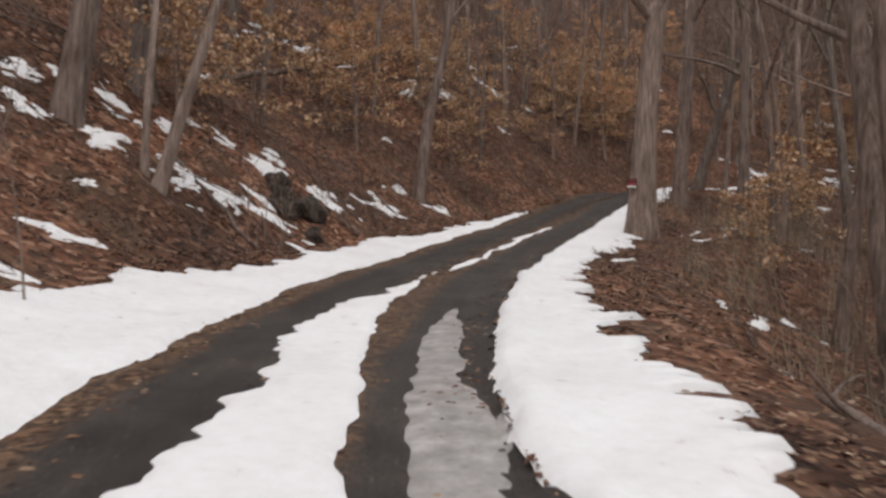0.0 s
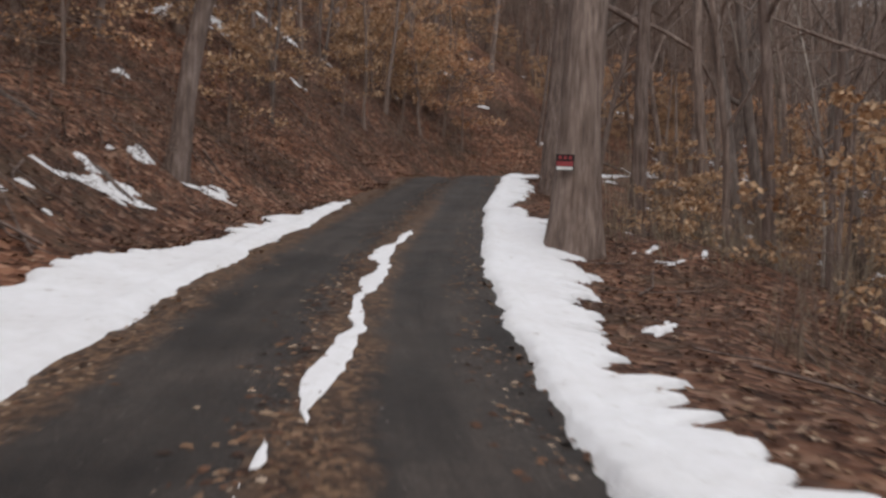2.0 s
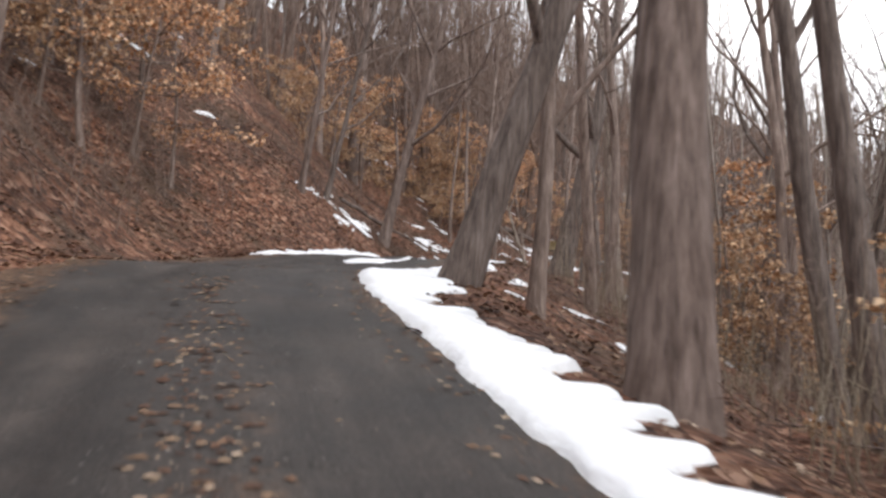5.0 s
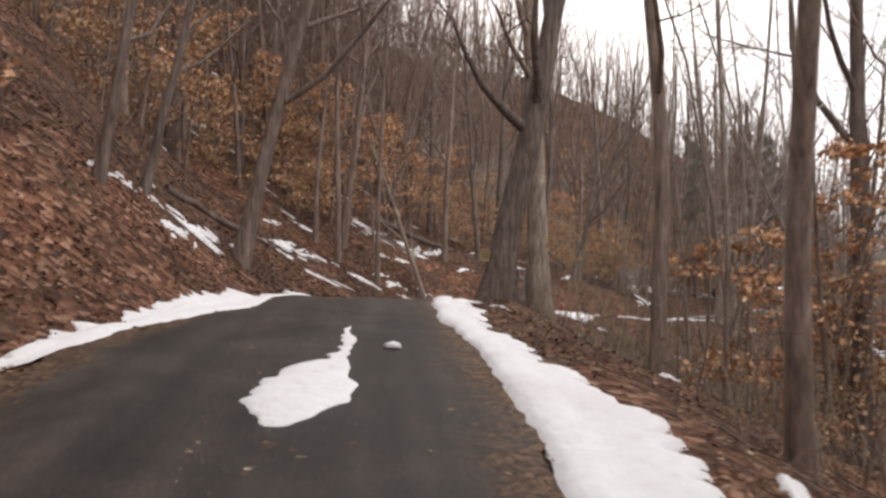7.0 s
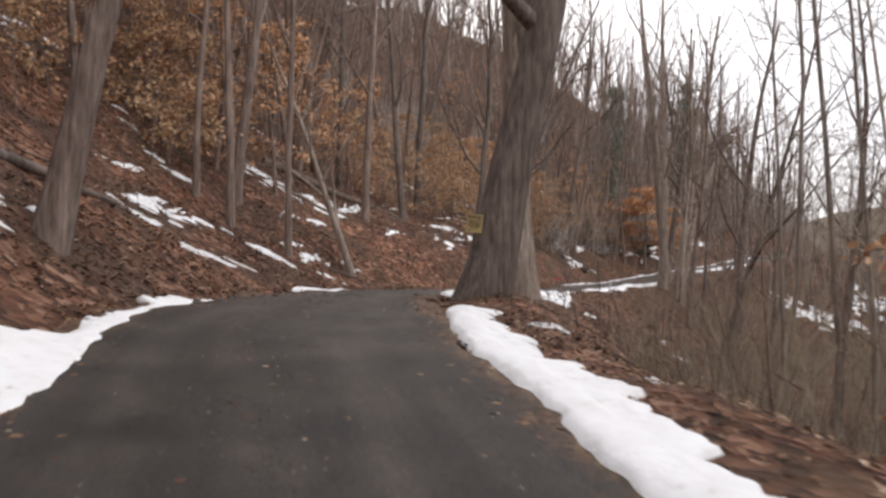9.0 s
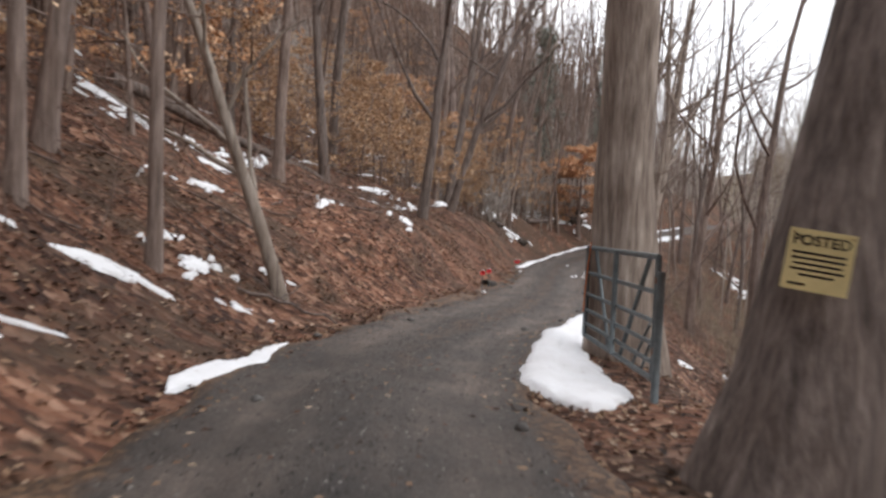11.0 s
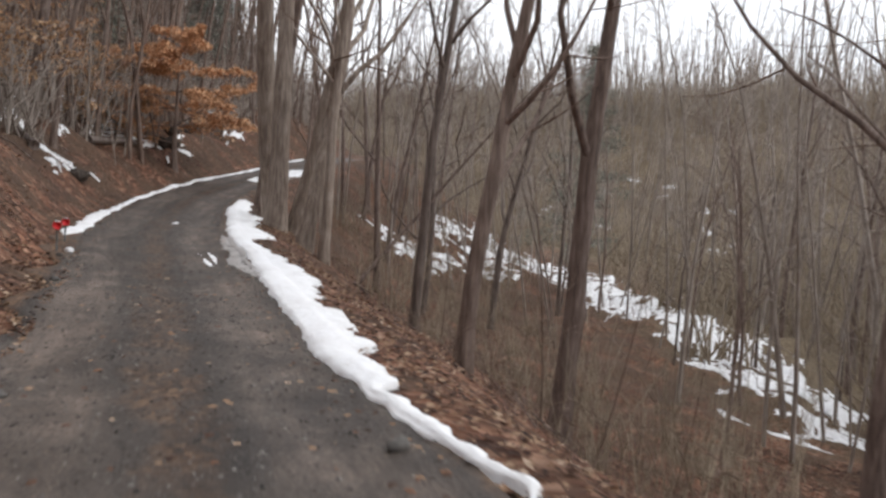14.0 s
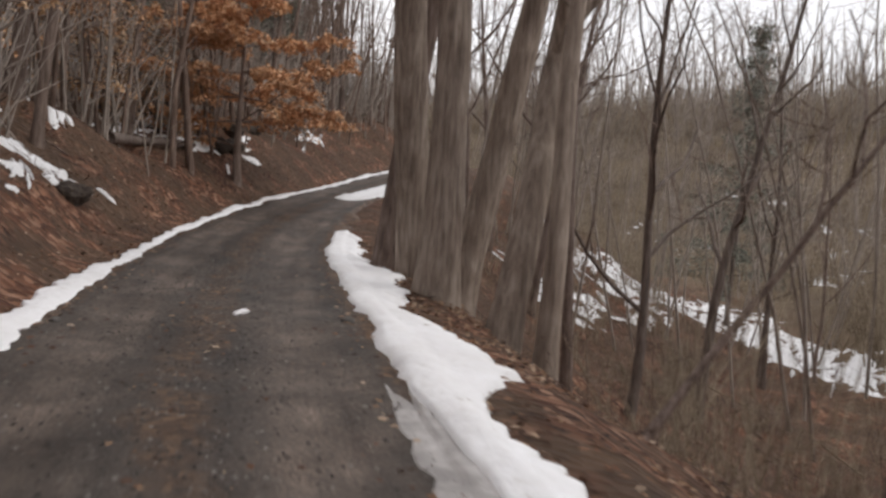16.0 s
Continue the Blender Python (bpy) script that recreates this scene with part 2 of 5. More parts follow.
def snow_material():
    m, t, b = shader("snow", 0.75)
    v = place(t)
    fleck = noise_tex(t, v, 7.0, 6, 0.7)
    soil = noise_tex(t, v, 0.9, 4)
    col = ramp(t, fleck, [(0.27, (0.2, 0.14, 0.1)), (0.31, (0.7, 0.67, 0.65)), (0.37, (0.85, 0.85, 0.85)), (0.6, (0.9, 0.9, 0.91))])
    col = mix(t, 1.0, col, ramp(t, soil, [(0.3, (0.93, 0.92, 0.91)), (0.6, (1, 1, 1))]), "MULTIPLY")
    t.links.new(col, b.inputs["Base Color"])
    bump(t, b, noise_tex(t, v, 11.0, 5), 0.35, 0.05)
    return m


def road_material():
    """Worn lane: dark wet wheel tracks, leaves and dirt down the middle and along the edges; u runs along it, v across."""
    m, t, b = shader("lane_surface", 0.6)
    v = place(t)
    uv = t.nodes.new("ShaderNodeUVMap")
    uv.uv_map = "lane"
    track = t.nodes.new("ShaderNodeUVMap")
    track.uv_map = "track"
    xyz = t.nodes.new("ShaderNodeSeparateXYZ")
    t.links.new(uv.outputs[0], xyz.inputs[0])
    grit = noise_tex(t, v, 42.0, 5, 0.75)
    stain = noise_tex(t, v, 1.1, 5, 0.65)
    base = ramp(t, grit, [(0.3, (0.018, 0.016, 0.015)), (0.55, (0.039, 0.034, 0.0315)), (0.78, (0.092, 0.08, 0.073))])
    base = mix(t, 1.0, base, ramp(t, stain, [(0.3, (0.42, 0.38, 0.36)), (0.5, (1, 0.95, 0.9)), (0.72, (1.85, 1.72, 1.62))]), "MULTIPLY")
    base = mix(t, 1.0, base, ramp(t, noise_tex(t, track.outputs[0], 1.0, 5, 0.65), [(0.33, (0.66, 0.63, 0.61)), (0.5, (1, 0.98, 0.95)), (0.68, (1.45, 1.4, 1.34))]), "MULTIPLY")
    wob = node(t, "Math")
    wob.operation = "MULTIPLY_ADD"
    t.links.new(noise_tex(t, v, 1.7, 5, 0.7), wob.inputs[0])
    wob.inputs[1].default_value = 0.9
    t.links.new(xyz.outputs[1], wob.inputs[2])
    dirt = ramp(t, wob.outputs[0], [(0.0, (1, 1, 1)), (0.02, (1, 1, 1)), (0.16, (0, 0, 0)), (0.97, (0, 0, 0))])
    cells = node(t, "TexVoronoi", Scale=22.0)
    t.links.new(v, cells.inputs["Vector"])
    pick = t.nodes.new("ShaderNodeSeparateColor")
    t.links.new(cells.outputs["Color"], pick.inputs[0])
    leaf = ramp(t, pick.outputs[0], [(0.0, (0.03, 0.017, 0.01)), (0.5, (0.085, 0.045, 0.024)), (1.0, (0.19, 0.11, 0.06))])
    t.links.new(base, b.inputs["Base Color"])
    # v is 0 at either edge, 1 in the wheel tracks and 0.45 in the middle
    mask = node(t, "MapRange")
    mask.inputs["From Min"].default_value, mask.inputs["From Max"].default_value = 1.0, 0.72
    t.links.new(wob.outputs[0], mask.inputs["Value"])
    gravel = node(t, "MapRange")
    gravel.inputs["From Min"].default_value, gravel.inputs["From Max"].default_value = 50.0, 70.0
    t.links.new(xyz.outputs[0], gravel.inputs["Value"])
    streak = noise_tex(t, place(t, (2.6, 2.6, 2.6)), 1.0, 4)
    pale = mix(t, 1.0, base, ramp(t, streak, [(0.3, (1.9, 1.8, 1.7)), (0.7, (3.4, 3.3, 3.2))]), "MULTIPLY")
    worn = node(t, "MapRange")
    worn.inputs["From Min"].default_value, worn.inputs["From Max"].default_value = 0.55, 1.0
    worn.inputs["To Min"].default_value = 0.25
    t.links.new(xyz.outputs[1], worn.inputs["Value"])
    both = node(t, "Math")
    both.operation = "MULTIPLY"
    t.links.new(gravel.outputs[0], both.inputs[0])
    t.links.new(worn.outputs[0], both.inputs[1])
    base = mix(t, both.outputs[0], base, pale)
    t.links.new(mix(t, mask.outputs[0], base, leaf), b.inputs["Base Color"])
    rough = node(t, "MapRange")
    rough.inputs["To Min"].default_value, rough.inputs["To Max"].default_value = 0.42, 0.8
    t.links.new(stain, rough.inputs["Value"])
    t.links.new(rough.outputs[0], b.inputs["Roughness"])
    bump(t, b, grit, 0.5, 0.012)
    return m


def plain(name, colour, rough=0.6, metal=0.0, vary=0.25, scale=9.0):
    m, t, b = shader(name, rough)
    b.inputs["Metallic"].default_value = metal
    n = noise_tex(t, place(t, source="Object"), scale, 5, 0.7)
    lo, hi = tuple(c * (1 - vary) for c in colour), tuple(min(1, c * (1 + vary)) for c in colour)
    t.links.new(ramp(t, n, [(0.35, lo), (0.65, hi)]), b.inputs["Base Color"])
    bump(t, b, n, 0.15, 0.004)
    return m


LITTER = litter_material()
SNOW = snow_material()
ROAD = road_material()
BARKS = [
    bark_material("grey_bark", (0.080, 0.058, 0.048), (0.201, 0.151, 0.128), (0.350, 0.274, 0.237)),
    bark_material("pale_bark", (0.117, 0.088, 0.074), (0.265, 0.202, 0.169), (0.424, 0.335, 0.284), 0.4),
    bark_material("dark_bark", (0.075, 0.06, 0.052), (0.18, 0.143, 0.124), (0.31, 0.255, 0.222), 0.35),
    bark_material("bleached_wood", (0.22, 0.18, 0.145), (0.38, 0.32, 0.265), (0.52, 0.45, 0.38), 0.2),
    bark_material("peeling_bark", (0.15, 0.118, 0.096), (0.33, 0.268, 0.222), (0.53, 0.45, 0.38), 0.5)]
TWIG = bark_material("twig_bark", (0.12, 0.084, 0.066), (0.235, 0.168, 0.135), (0.35, 0.262, 0.212))
# Paler copy of the twig bark: distance haze is put into its colour.
HAZE = bark_material("hazed_twig_bark", (0.25, 0.21, 0.18), (0.37, 0.315, 0.272), (0.47, 0.41, 0.36))
# Olive-brown dry stems, lightened further to hold valley haze.
DRY = bark_material("dry_brush_stems", (0.17, 0.13, 0.092), (0.29, 0.23, 0.165), (0.41, 0.335, 0.245))
LEAVES = leaf_material("fallen_leaves", [(0.0, (0.03, 0.018, 0.013)), (0.28, (0.085, 0.042, 0.026)), (0.5, (0.165, 0.082, 0.048)), (0.72, (0.24, 0.14, 0.082)), (0.9, (0.33, 0.22, 0.14)), (1.0, (0.5, 0.38, 0.28))])
BEECH = leaf_material("orange_beech_leaves", [(0.0, (0.45, 0.22, 0.11)), (0.5, (0.68, 0.38, 0.2)), (1.0, (0.82, 0.56, 0.36))])
TAN = leaf_material("tan_withered_leaves", [(0.0, (0.34, 0.19, 0.1)), (0.5, (0.53, 0.33, 0.185)), (1.0, (0.7, 0.5, 0.32))])
# Needle greens are lightened to carry haze in the colour.
NEEDLES = leaf_material("hazed_green_needles", [(0.0, (0.15, 0.16, 0.13)), (0.6, (0.23, 0.24, 0.2)), (1.0, (0.31, 0.315, 0.265))])
STEEL = plain("weathered_grey_paint", (0.15, 0.172, 0.178), 0.5, 0.35)
RUST = plain("rusty_brown", (0.16, 0.07, 0.035), 0.85)
RED = plain("red_reflector", (0.75, 0.03, 0.035), 0.3, 0.0, 0.12)
WHITE = plain("white_paint", (0.75, 0.75, 0.73), 0.5, 0.0, 0.08)
BLACK = plain("black_ink", (0.015, 0.014, 0.014), 0.6)
YELLOW = plain("yellowed_sign_paper", (0.62, 0.5, 0.24), 0.7, 0.0, 0.12, 3.0)
SIGNRED = plain("faded_red_print", (0.33, 0.06, 0.065), 0.6)
STRAP = plain("orange_strap", (0.5, 0.15, 0.05), 0.7)
GRIT = leaf_material("mixed_grit", [(0.0, (0.025, 0.022, 0.02)), (0.5, (0.075, 0.064, 0.056)), (0.85, (0.15, 0.13, 0.115)), (1.0, (0.26, 0.24, 0.22))])
EARTH = bark_material("dark_earthy_rock", (0.022, 0.017, 0.014), (0.06, 0.046, 0.037), (0.13, 0.105, 0.085), 0.5)
STONE = plain("grey_stone", (0.13, 0.12, 0.11), 0.85)
DARKHOLE = plain("rusted_culvert_steel", (0.04, 0.035, 0.03), 0.8)


# ---- helpers for meshes ----
def mesh_from(name, verts, faces, material=None, smooth=False):
    me = bpy.data.meshes.new(name)
    me.from_pydata([tuple(map(float, v)) for v in verts], [], faces)
    if material:
        me.materials.append(material)
    if smooth:
        me.polygons.foreach_set("use_smooth", [True] * len(me.polygons))
    me.update()
    return me


def part(name, me, parent, label=""):
    ob = new(name, me)
    ob.parent = parent
    return tagged(ob, label)


class Build:
    """Collects vertices and faces for one mesh."""

    def __init__(self):
        self.v, self.f = [], []

    def tube(self, pts, radii, sides=6, cap=False):
        pts = np.asarray(pts, float)
        n, base = len(pts), len(self.v)
        tan = np.gradient(pts, axis=0)
        tan /= np.linalg.norm(tan, axis=1)[:, None] + 1e-9
        ref = np.array([0.0, 0.0, 1.0]) if abs(tan[0, 2]) < 0.8 else np.array([1.0, 0.0, 0.0])
        a = np.cross(tan, ref)
        a /= np.linalg.norm(a, axis=1)[:, None] + 1e-9
        b = np.cross(tan, a)
        ang = np.arange(sides) * 2 * math.pi / sides
        for i in range(n):
            r = radii[i]
            for c, s in zip(np.cos(ang), np.sin(ang)):
                self.v.append(pts[i] + r * (c * a[i] + s * b[i]))
        for i in range(n - 1):
            for k in range(sides):
                k2 = (k + 1) % sides
                self.f.append((base + i * sides + k, base + i * sides + k2, base + (i + 1) * sides + k2, base + (i + 1) * sides + k))
        if cap:
            self.f.append(tuple(base + k for k in range(sides)))
            self.f.append(tuple(base + (n - 1) * sides + k for k in reversed(range(sides))))
        return self

    def spike(self, p, q, r):
        """A three-sided twig that runs to a point."""
        p, q = np.asarray(p, float), np.asarray(q, float)
        t = q - p
        x = np.cross(t, (0.3, 0.5, 0.81))
        x *= r / (np.linalg.norm(x) + 1e-9)
        y = np.cross(t, x)
        y *= r / (np.linalg.norm(y) + 1e-9)
        base = len(self.v)
        self.v += [p + x, p - 0.5 * x + 0.87 * y, p - 0.5 * x - 0.87 * y, q]
        self.f += [(base, base + 1, base + 3), (base + 1, base + 2, base + 3), (base + 2, base, base + 3)]
        return self

    def box(self, centre, size, turn=None):
        base, c, h = len(self.v), np.array(centre, float), np.array(size, float) / 2
        for sx in (-1, 1):
            for sy in (-1, 1):
                for sz in (-1, 1):
                    p = h * (sx, sy, sz)
                    self.v.append(c + (np.array(turn @ Vector(p)) if turn else p))
        self.f += [tuple(base + i for i in q) for q in ((0, 1, 3, 2), (4, 6, 7, 5), (0, 4, 5, 1), (2, 3, 7, 6), (0, 2, 6, 4), (1, 5, 7, 3))]
        return self

    def mesh(self, name, material, smooth=True):
        return mesh_from(name, self.v, self.f, material, smooth)


def sheet(name, x, y, z, material, uv=None, uv2=None):
    """A grid mesh from arrays of the same shape, with an optional uv map."""
    n, k = x.shape
    idx = np.arange(n * k).reshape(n, k)
    quads = np.stack([idx[:-1, :-1], idx[1:, :-1], idx[1:, 1:], idx[:-1, 1:]], -1).reshape(-1, 4)
    me = bpy.data.meshes.new(name)
    me.vertices.add(n * k)
    me.vertices.foreach_set("co", np.stack([x, y, z], -1).astype(np.float32).ravel())
    me.loops.add(quads.size)
    me.loops.foreach_set("vertex_index", quads.astype(np.int32).ravel())
    me.polygons.add(len(quads))
    me.polygons.foreach_set("loop_start", np.arange(0, quads.size, 4, dtype=np.int32))
    me.update(calc_edges=True)
    me.polygons.foreach_set("use_smooth", [True] * len(quads))
    if uv is not None:
        lay = me.uv_layers.new(name="lane")
        lay.data.foreach_set("uv", np.stack(uv, -1).reshape(-1, 2)[quads.ravel()].astype(np.float32).ravel())
    if uv2 is not None:
        lay = me.uv_layers.new(name="track")
        lay.data.foreach_set("uv", np.stack(uv2, -1).reshape(-1, 2)[quads.ravel()].astype(np.float32).ravel())
    me.materials.append(material)
    return new(name, me)


def soup(name, verts, faces, material):
    """One mesh from big arrays of triangles or quads."""
    me = bpy.data.meshes.new(name)
    verts, faces = np.asarray(verts, np.float32), np.asarray(faces, np.int32)
    k = faces.shape[1]
    me.vertices.add(len(verts))
    me.vertices.foreach_set("co", verts.ravel())
    me.loops.add(faces.size)
    me.loops.foreach_set("vertex_index", faces.ravel())
    me.polygons.add(len(faces))
    me.polygons.foreach_set("loop_start", np.arange(0, faces.size, k, dtype=np.int32))
    me.update(calc_edges=True)
    me.materials.append(material)
    return me


# ---- ground and lane ----
def lines(lo, hi, a, b, step):
    """Grid lines from lo to hi: fine from a to b, ever wider outside."""
    fine = list(np.arange(a, b + 1e-6, step))
    up, g = [], step
    while fine[-1] + g < hi if not up else up[-1] + g < hi:
        g *= 1.16
        up.append((up[-1] if up else fine[-1]) + g)
    down, g = [], step
    while (down[-1] if down else fine[0]) - g > lo:
        g *= 1.16
        down.append((down[-1] if down else fine[0]) - g)
    return np.array(down[::-1] + fine + up)


gx, gy = np.meshgrid(lines(-900, 1000, -14, 100, 0.5), lines(-900, 1000, -8, 72, 0.5), indexing="ij")
gz = ground(gx, gy)
gs, gd = along(gx, gy)
inside = np.clip(np.minimum(edge_l(gs) - gd, gd - edge_r(gs)) + 0.3, 0, 0.5) / 0.5
gz = gz - 0.1 * inside
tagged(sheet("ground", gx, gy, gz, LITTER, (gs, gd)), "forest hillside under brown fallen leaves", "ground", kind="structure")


def lane_height(s, d):
    x, y = spot(s, d)
    z = ground(x, y)
    mid = (edge_l(s) + edge_r(s)) / 2
    rut = np.exp(-((np.abs(d - mid) - 0.72) / 0.24)**2)
    return x, y, z + 0.03 - 0.025 * rut + 0.012 * vnoise(s * 2.1, d * 2.1, 41)


ss = np.arange(-14, 128, 0.22)
sg, tg = np.meshgrid(ss, np.linspace(0, 1, 27), indexing="ij")
ragged = 0.18 * fbm(sg * 0.9, tg * 0 + 3, 5)
dl, dr = edge_l(sg) + 0.25 + ragged, edge_r(sg) - 0.25 + ragged
dg = dr + (dl - dr) * tg
rx, ry, rz = lane_height(sg, dg)
rz = rz - np.where((tg < 0.01) | (tg > 0.99), 0.12, 0)
off_mid = np.abs(dg - (edge_l(sg) + edge_r(sg)) / 2 + np.interp(sg, (28, 40), (0.25, 0.0)))
half = (edge_l(sg) - edge_r(sg)) / 2
wear = np.interp(sg, (0, 18, 27, 31, 36, 60, 66, 100), (0.2, 0.22, 0.22, 0.5, 0.8, 0.7, 0.42, 0.4))
vmap = np.where(off_mid < 0.72, wear + (1 - wear) * np.clip(off_mid / 0.52, 0, 1)**2, np.clip(1 - (off_mid - 0.95) / np.maximum(half - 0.75, 0.2), 0, 1))
tagged(sheet("road", rx, ry, rz, ROAD, (sg, vmap), (sg * 0.22, dg * 3.0)), "narrow worn dark lane strewn with leaves and dirt", "road", kind="structure")


# ---- snow ----
def snow_strip(name, s0, s1, inner, outer, thick, seed, label, spikes=0.35, step=0.07, columns=16):
    """A melting bank of snow beside the lane; inner and outer are tables of s and d."""
    s = np.arange(s0, s1, step)
    a, b = np.interp(s, *inner), np.interp(s, *outer)
    taper = np.clip(np.minimum(s - s0, s1 - s) / 0.9, 0, 1)**0.6
    side = np.sign(b - a).mean()
    a = a + 0.055 * fbm(s * 0.9, s * 0 + seed, seed, 4) + 0.025 * vnoise(s * 6, s * 0, seed + 1)
    tooth = 0.7 * np.abs(vnoise(s * 1.6, s * 0 + 9, seed + 2))**1.5 * spikes + 0.8 * spikes * np.abs(vnoise(s * 5.1, s * 0 + 4, seed + 3))**2 + 0.3 * spikes * np.abs(vnoise(s * 11, s * 0 + 7, seed + 4))
    b = b + side * (tooth - 0.6 * spikes) + 0.12 * fbm(s * 0.6, s * 0 + 2, seed + 5, 3)
    mid = (a + b) / 2
    a, b = mid + (a - mid) * taper, mid + (b - mid) * taper
    u = np.linspace(0, 1, columns)
    sg2, u2 = np.meshgrid(s, u, indexing="ij")
    d2 = a[:, None] + (b - a)[:, None] * u2
    x, y = spot(sg2, d2)
    wide = np.abs(b - a)[:, None]
    rim = np.clip(np.minimum(u2, 1 - u2) * wide / 0.16, 0, 1)
    lift = 0.7 * thick * np.sqrt(rim) * (0.85 + 0.22 * fbm(x * 2.2, y * 2.2, seed + 7))
    lane_z = lane_height(sg2, d2)[2]
    z = np.maximum(ground(x, y), np.where((d2 < edge_l(sg2) + 0.3) & (d2 > edge_r(sg2) - 0.3), lane_z, -99)) + lift - 0.03 * (rim < 0.05)
    return tagged(sheet(name, x, y, z, SNOW), label, "snow", kind="structure")


snow_strip("snow_bank_left", -13, 28.8, ((-13, 12, 16, 24, 29), (1.75, 1.65, 1.4, 1.35, 1.55)), ((-13, 0, 10, 14, 17, 19, 22, 25, 29), (5.0, 4.4, 3.5, 2.8, 2.85, 2.6, 2.2, 2.0, 1.8)), 0.1, 3, "ragged strip of melting snow along the lane's edge")
snow_strip("snow_bank_right", -13, 39.5, ((-13, 0, 6, 12, 16, 24, 28, 33, 37, 40), (-0.9, -0.9, -1.0, -1.3, -1.55, -1.75, -1.55, -1.4, -1.0, -1.15)), ((-13, 5, 12, 18, 20.6, 23, 25.7, 26.4, 29, 33, 36, 40), (-2.1, -2.3, -2.35, -2.5, -3.0, -3.15, -3.1, -2.6, -2.1, -2.2, -1.9, -1.85)), 0.12, 5, "ragged bank of melting snow along the lane's outer edge", 0.6)
snow_strip("snow_bank_right_upper", 39.0, 57.5, ((39, 43, 46, 50, 54, 57.5), (-1.2, -1.75, -1.73, -1.75, -1.95, -1.9)), ((39, 43.4, 45, 47.5, 50, 57.5), (-1.9, -2.6, -2.5, -2.25, -2.5, -2.45)), 0.12, 7, "ragged bank of melting snow along the lane's outer edge", 0.3)
snow_strip("snow_bank_left_upper", 44.2, 57.0, ((44.2, 45.2, 46.8, 48, 49, 50.5, 52, 54, 57), (2.55, 2.25, 2.05, 1.6, 1.35, 1.05, 1.0, 1.12, 1.3)), ((44.2, 46, 47.9, 50.5, 52.3, 54, 57), (2.68, 2.5, 2.2, 1.75, 1.45, 1.4, 1.48)), 0.08, 9, "ragged strip of melting snow below the leafy bank", 0.22)
snow_strip("snow_patch_by_gate", 61.8, 70.7, ((61.8, 65, 68.7, 70.7), (-0.86, -0.94, -1.12, -1.42)), ((61.8, 62.7, 64.2, 66.7, 67.8, 69.3, 70.7), (-2.2, -1.9, -1.72, -1.65, -2.7, -2.6, -1.75)), 0.13, 11, "thick patch of snow beside the open gate", 0.12)
snow_strip("snow_sliver_left", 61.2, 63.9, ((61.2, 63.9), (1.5, 1.52)), ((61.2, 63.9), (1.72, 1.64)), 0.05, 13, "thin sliver of snow at the foot of the bank", 0.1)
snow_strip("snow_strip_right_thin", 71.4, 74.1, ((71.4, 74.1), (-1.42, -1.3)), ((71.4, 72.5, 74.1), (-1.75, -1.6, -1.45)), 0.05, 15, "thin broken strip of snow on the lane's edge", 0.1)
snow_strip("snow_bank_right_far", 74.9, 101.5, ((74.9, 76.3, 78, 81.8, 84, 87.8, 90, 92.7, 97.8, 101.5), (-1.35, -1.05, -0.9, -1.08, -1.2, -1.28, -1.38, -1.42, -1.2, -1.3)), ((74.9, 76.2, 77.6, 80.4, 81.5, 84, 87.2, 89, 90.4, 94.4, 101.5), (-1.42, -1.35, -1.45, -1.62, -1.8, -1.68, -1.75, -2.3, -2.05, -2.25, -1.85)), 0.1, 17, "melting strip of snow along the lane above the valley", 0.22)
snow_strip("snow_edge_left_far", 86.8, 124, ((86.8, 89, 92, 98, 106, 112, 124), (1.34, 1.22, 1.3, 1.62, 1.58, 1.1, 1.1)), ((86.8, 89, 92, 98, 106, 112, 124), (1.58, 1.44, 1.5, 1.82, 1.85, 1.4, 1.4)), 0.06, 19, "thin line of snow along the foot of the bank", 0.1)
snow_strip("snow_tongue_far", 109.5, 118, ((109.5, 118), (0.1, -0.5)), ((109.5, 118), (-1.3, -1.7)), 0.05, 21, "tongue of snow on the far bend of the lane", 0.2)
snow_strip("snow_ridge_middle", 14.2, 24.6, ((14.2, 16, 18, 20, 24.6), (-0.2, -0.36, -0.42, -0.5, -0.54)), ((14.2, 16, 18, 20.2, 20.8, 21.6, 22.6, 24.6), (-0.06, -0.22, -0.28, -0.26, -0.2, -0.3, -0.36, -0.46)), 0.03, 23, "thin ridge of snow left between the wheel tracks", 0.03)
snow_strip("snow_sheet_middle", -6.0, 14.0, ((-6, 5.8, 7.5, 9.9, 14.0), (-0.2, -0.15, 0.0, 0.08, 0.1)), ((-6, 6, 8.5, 10, 12, 14.0), (0.9, 0.83, 0.78, 0.66, 0.42, 0.2)), 0.05, 25, "thin sheet of packed snow between the wheel tracks", 0.2)
snow_strip("snow_streak", 83.5, 84.9, ((83.5, 84.9), (-0.51, -0.5)), ((83.5, 84.9), (-0.61, -0.57)), 0.03, 29, "short streak of snow lying on the lane", 0.03)
snow_strip("snow_streak", 83.6, 85.0, ((83.6, 85), (-0.69, -0.69)), ((83.6, 85), (-0.79, -0.76)), 0.03, 31, "short streak of snow lying on the lane", 0.03)
snow_strip("snow_wedge_middle", 43.2, 47.6, ((43.2, 45, 47.6), (-0.5, -0.52, -0.53)), ((43.2, 44.6, 45.3, 45.9, 46.4, 47.6), (0.45, 0.3, 0.05, -0.2, -0.36, -0.45)), 0.045, 27, "wedge of packed snow between the wheel tracks", 0.12)


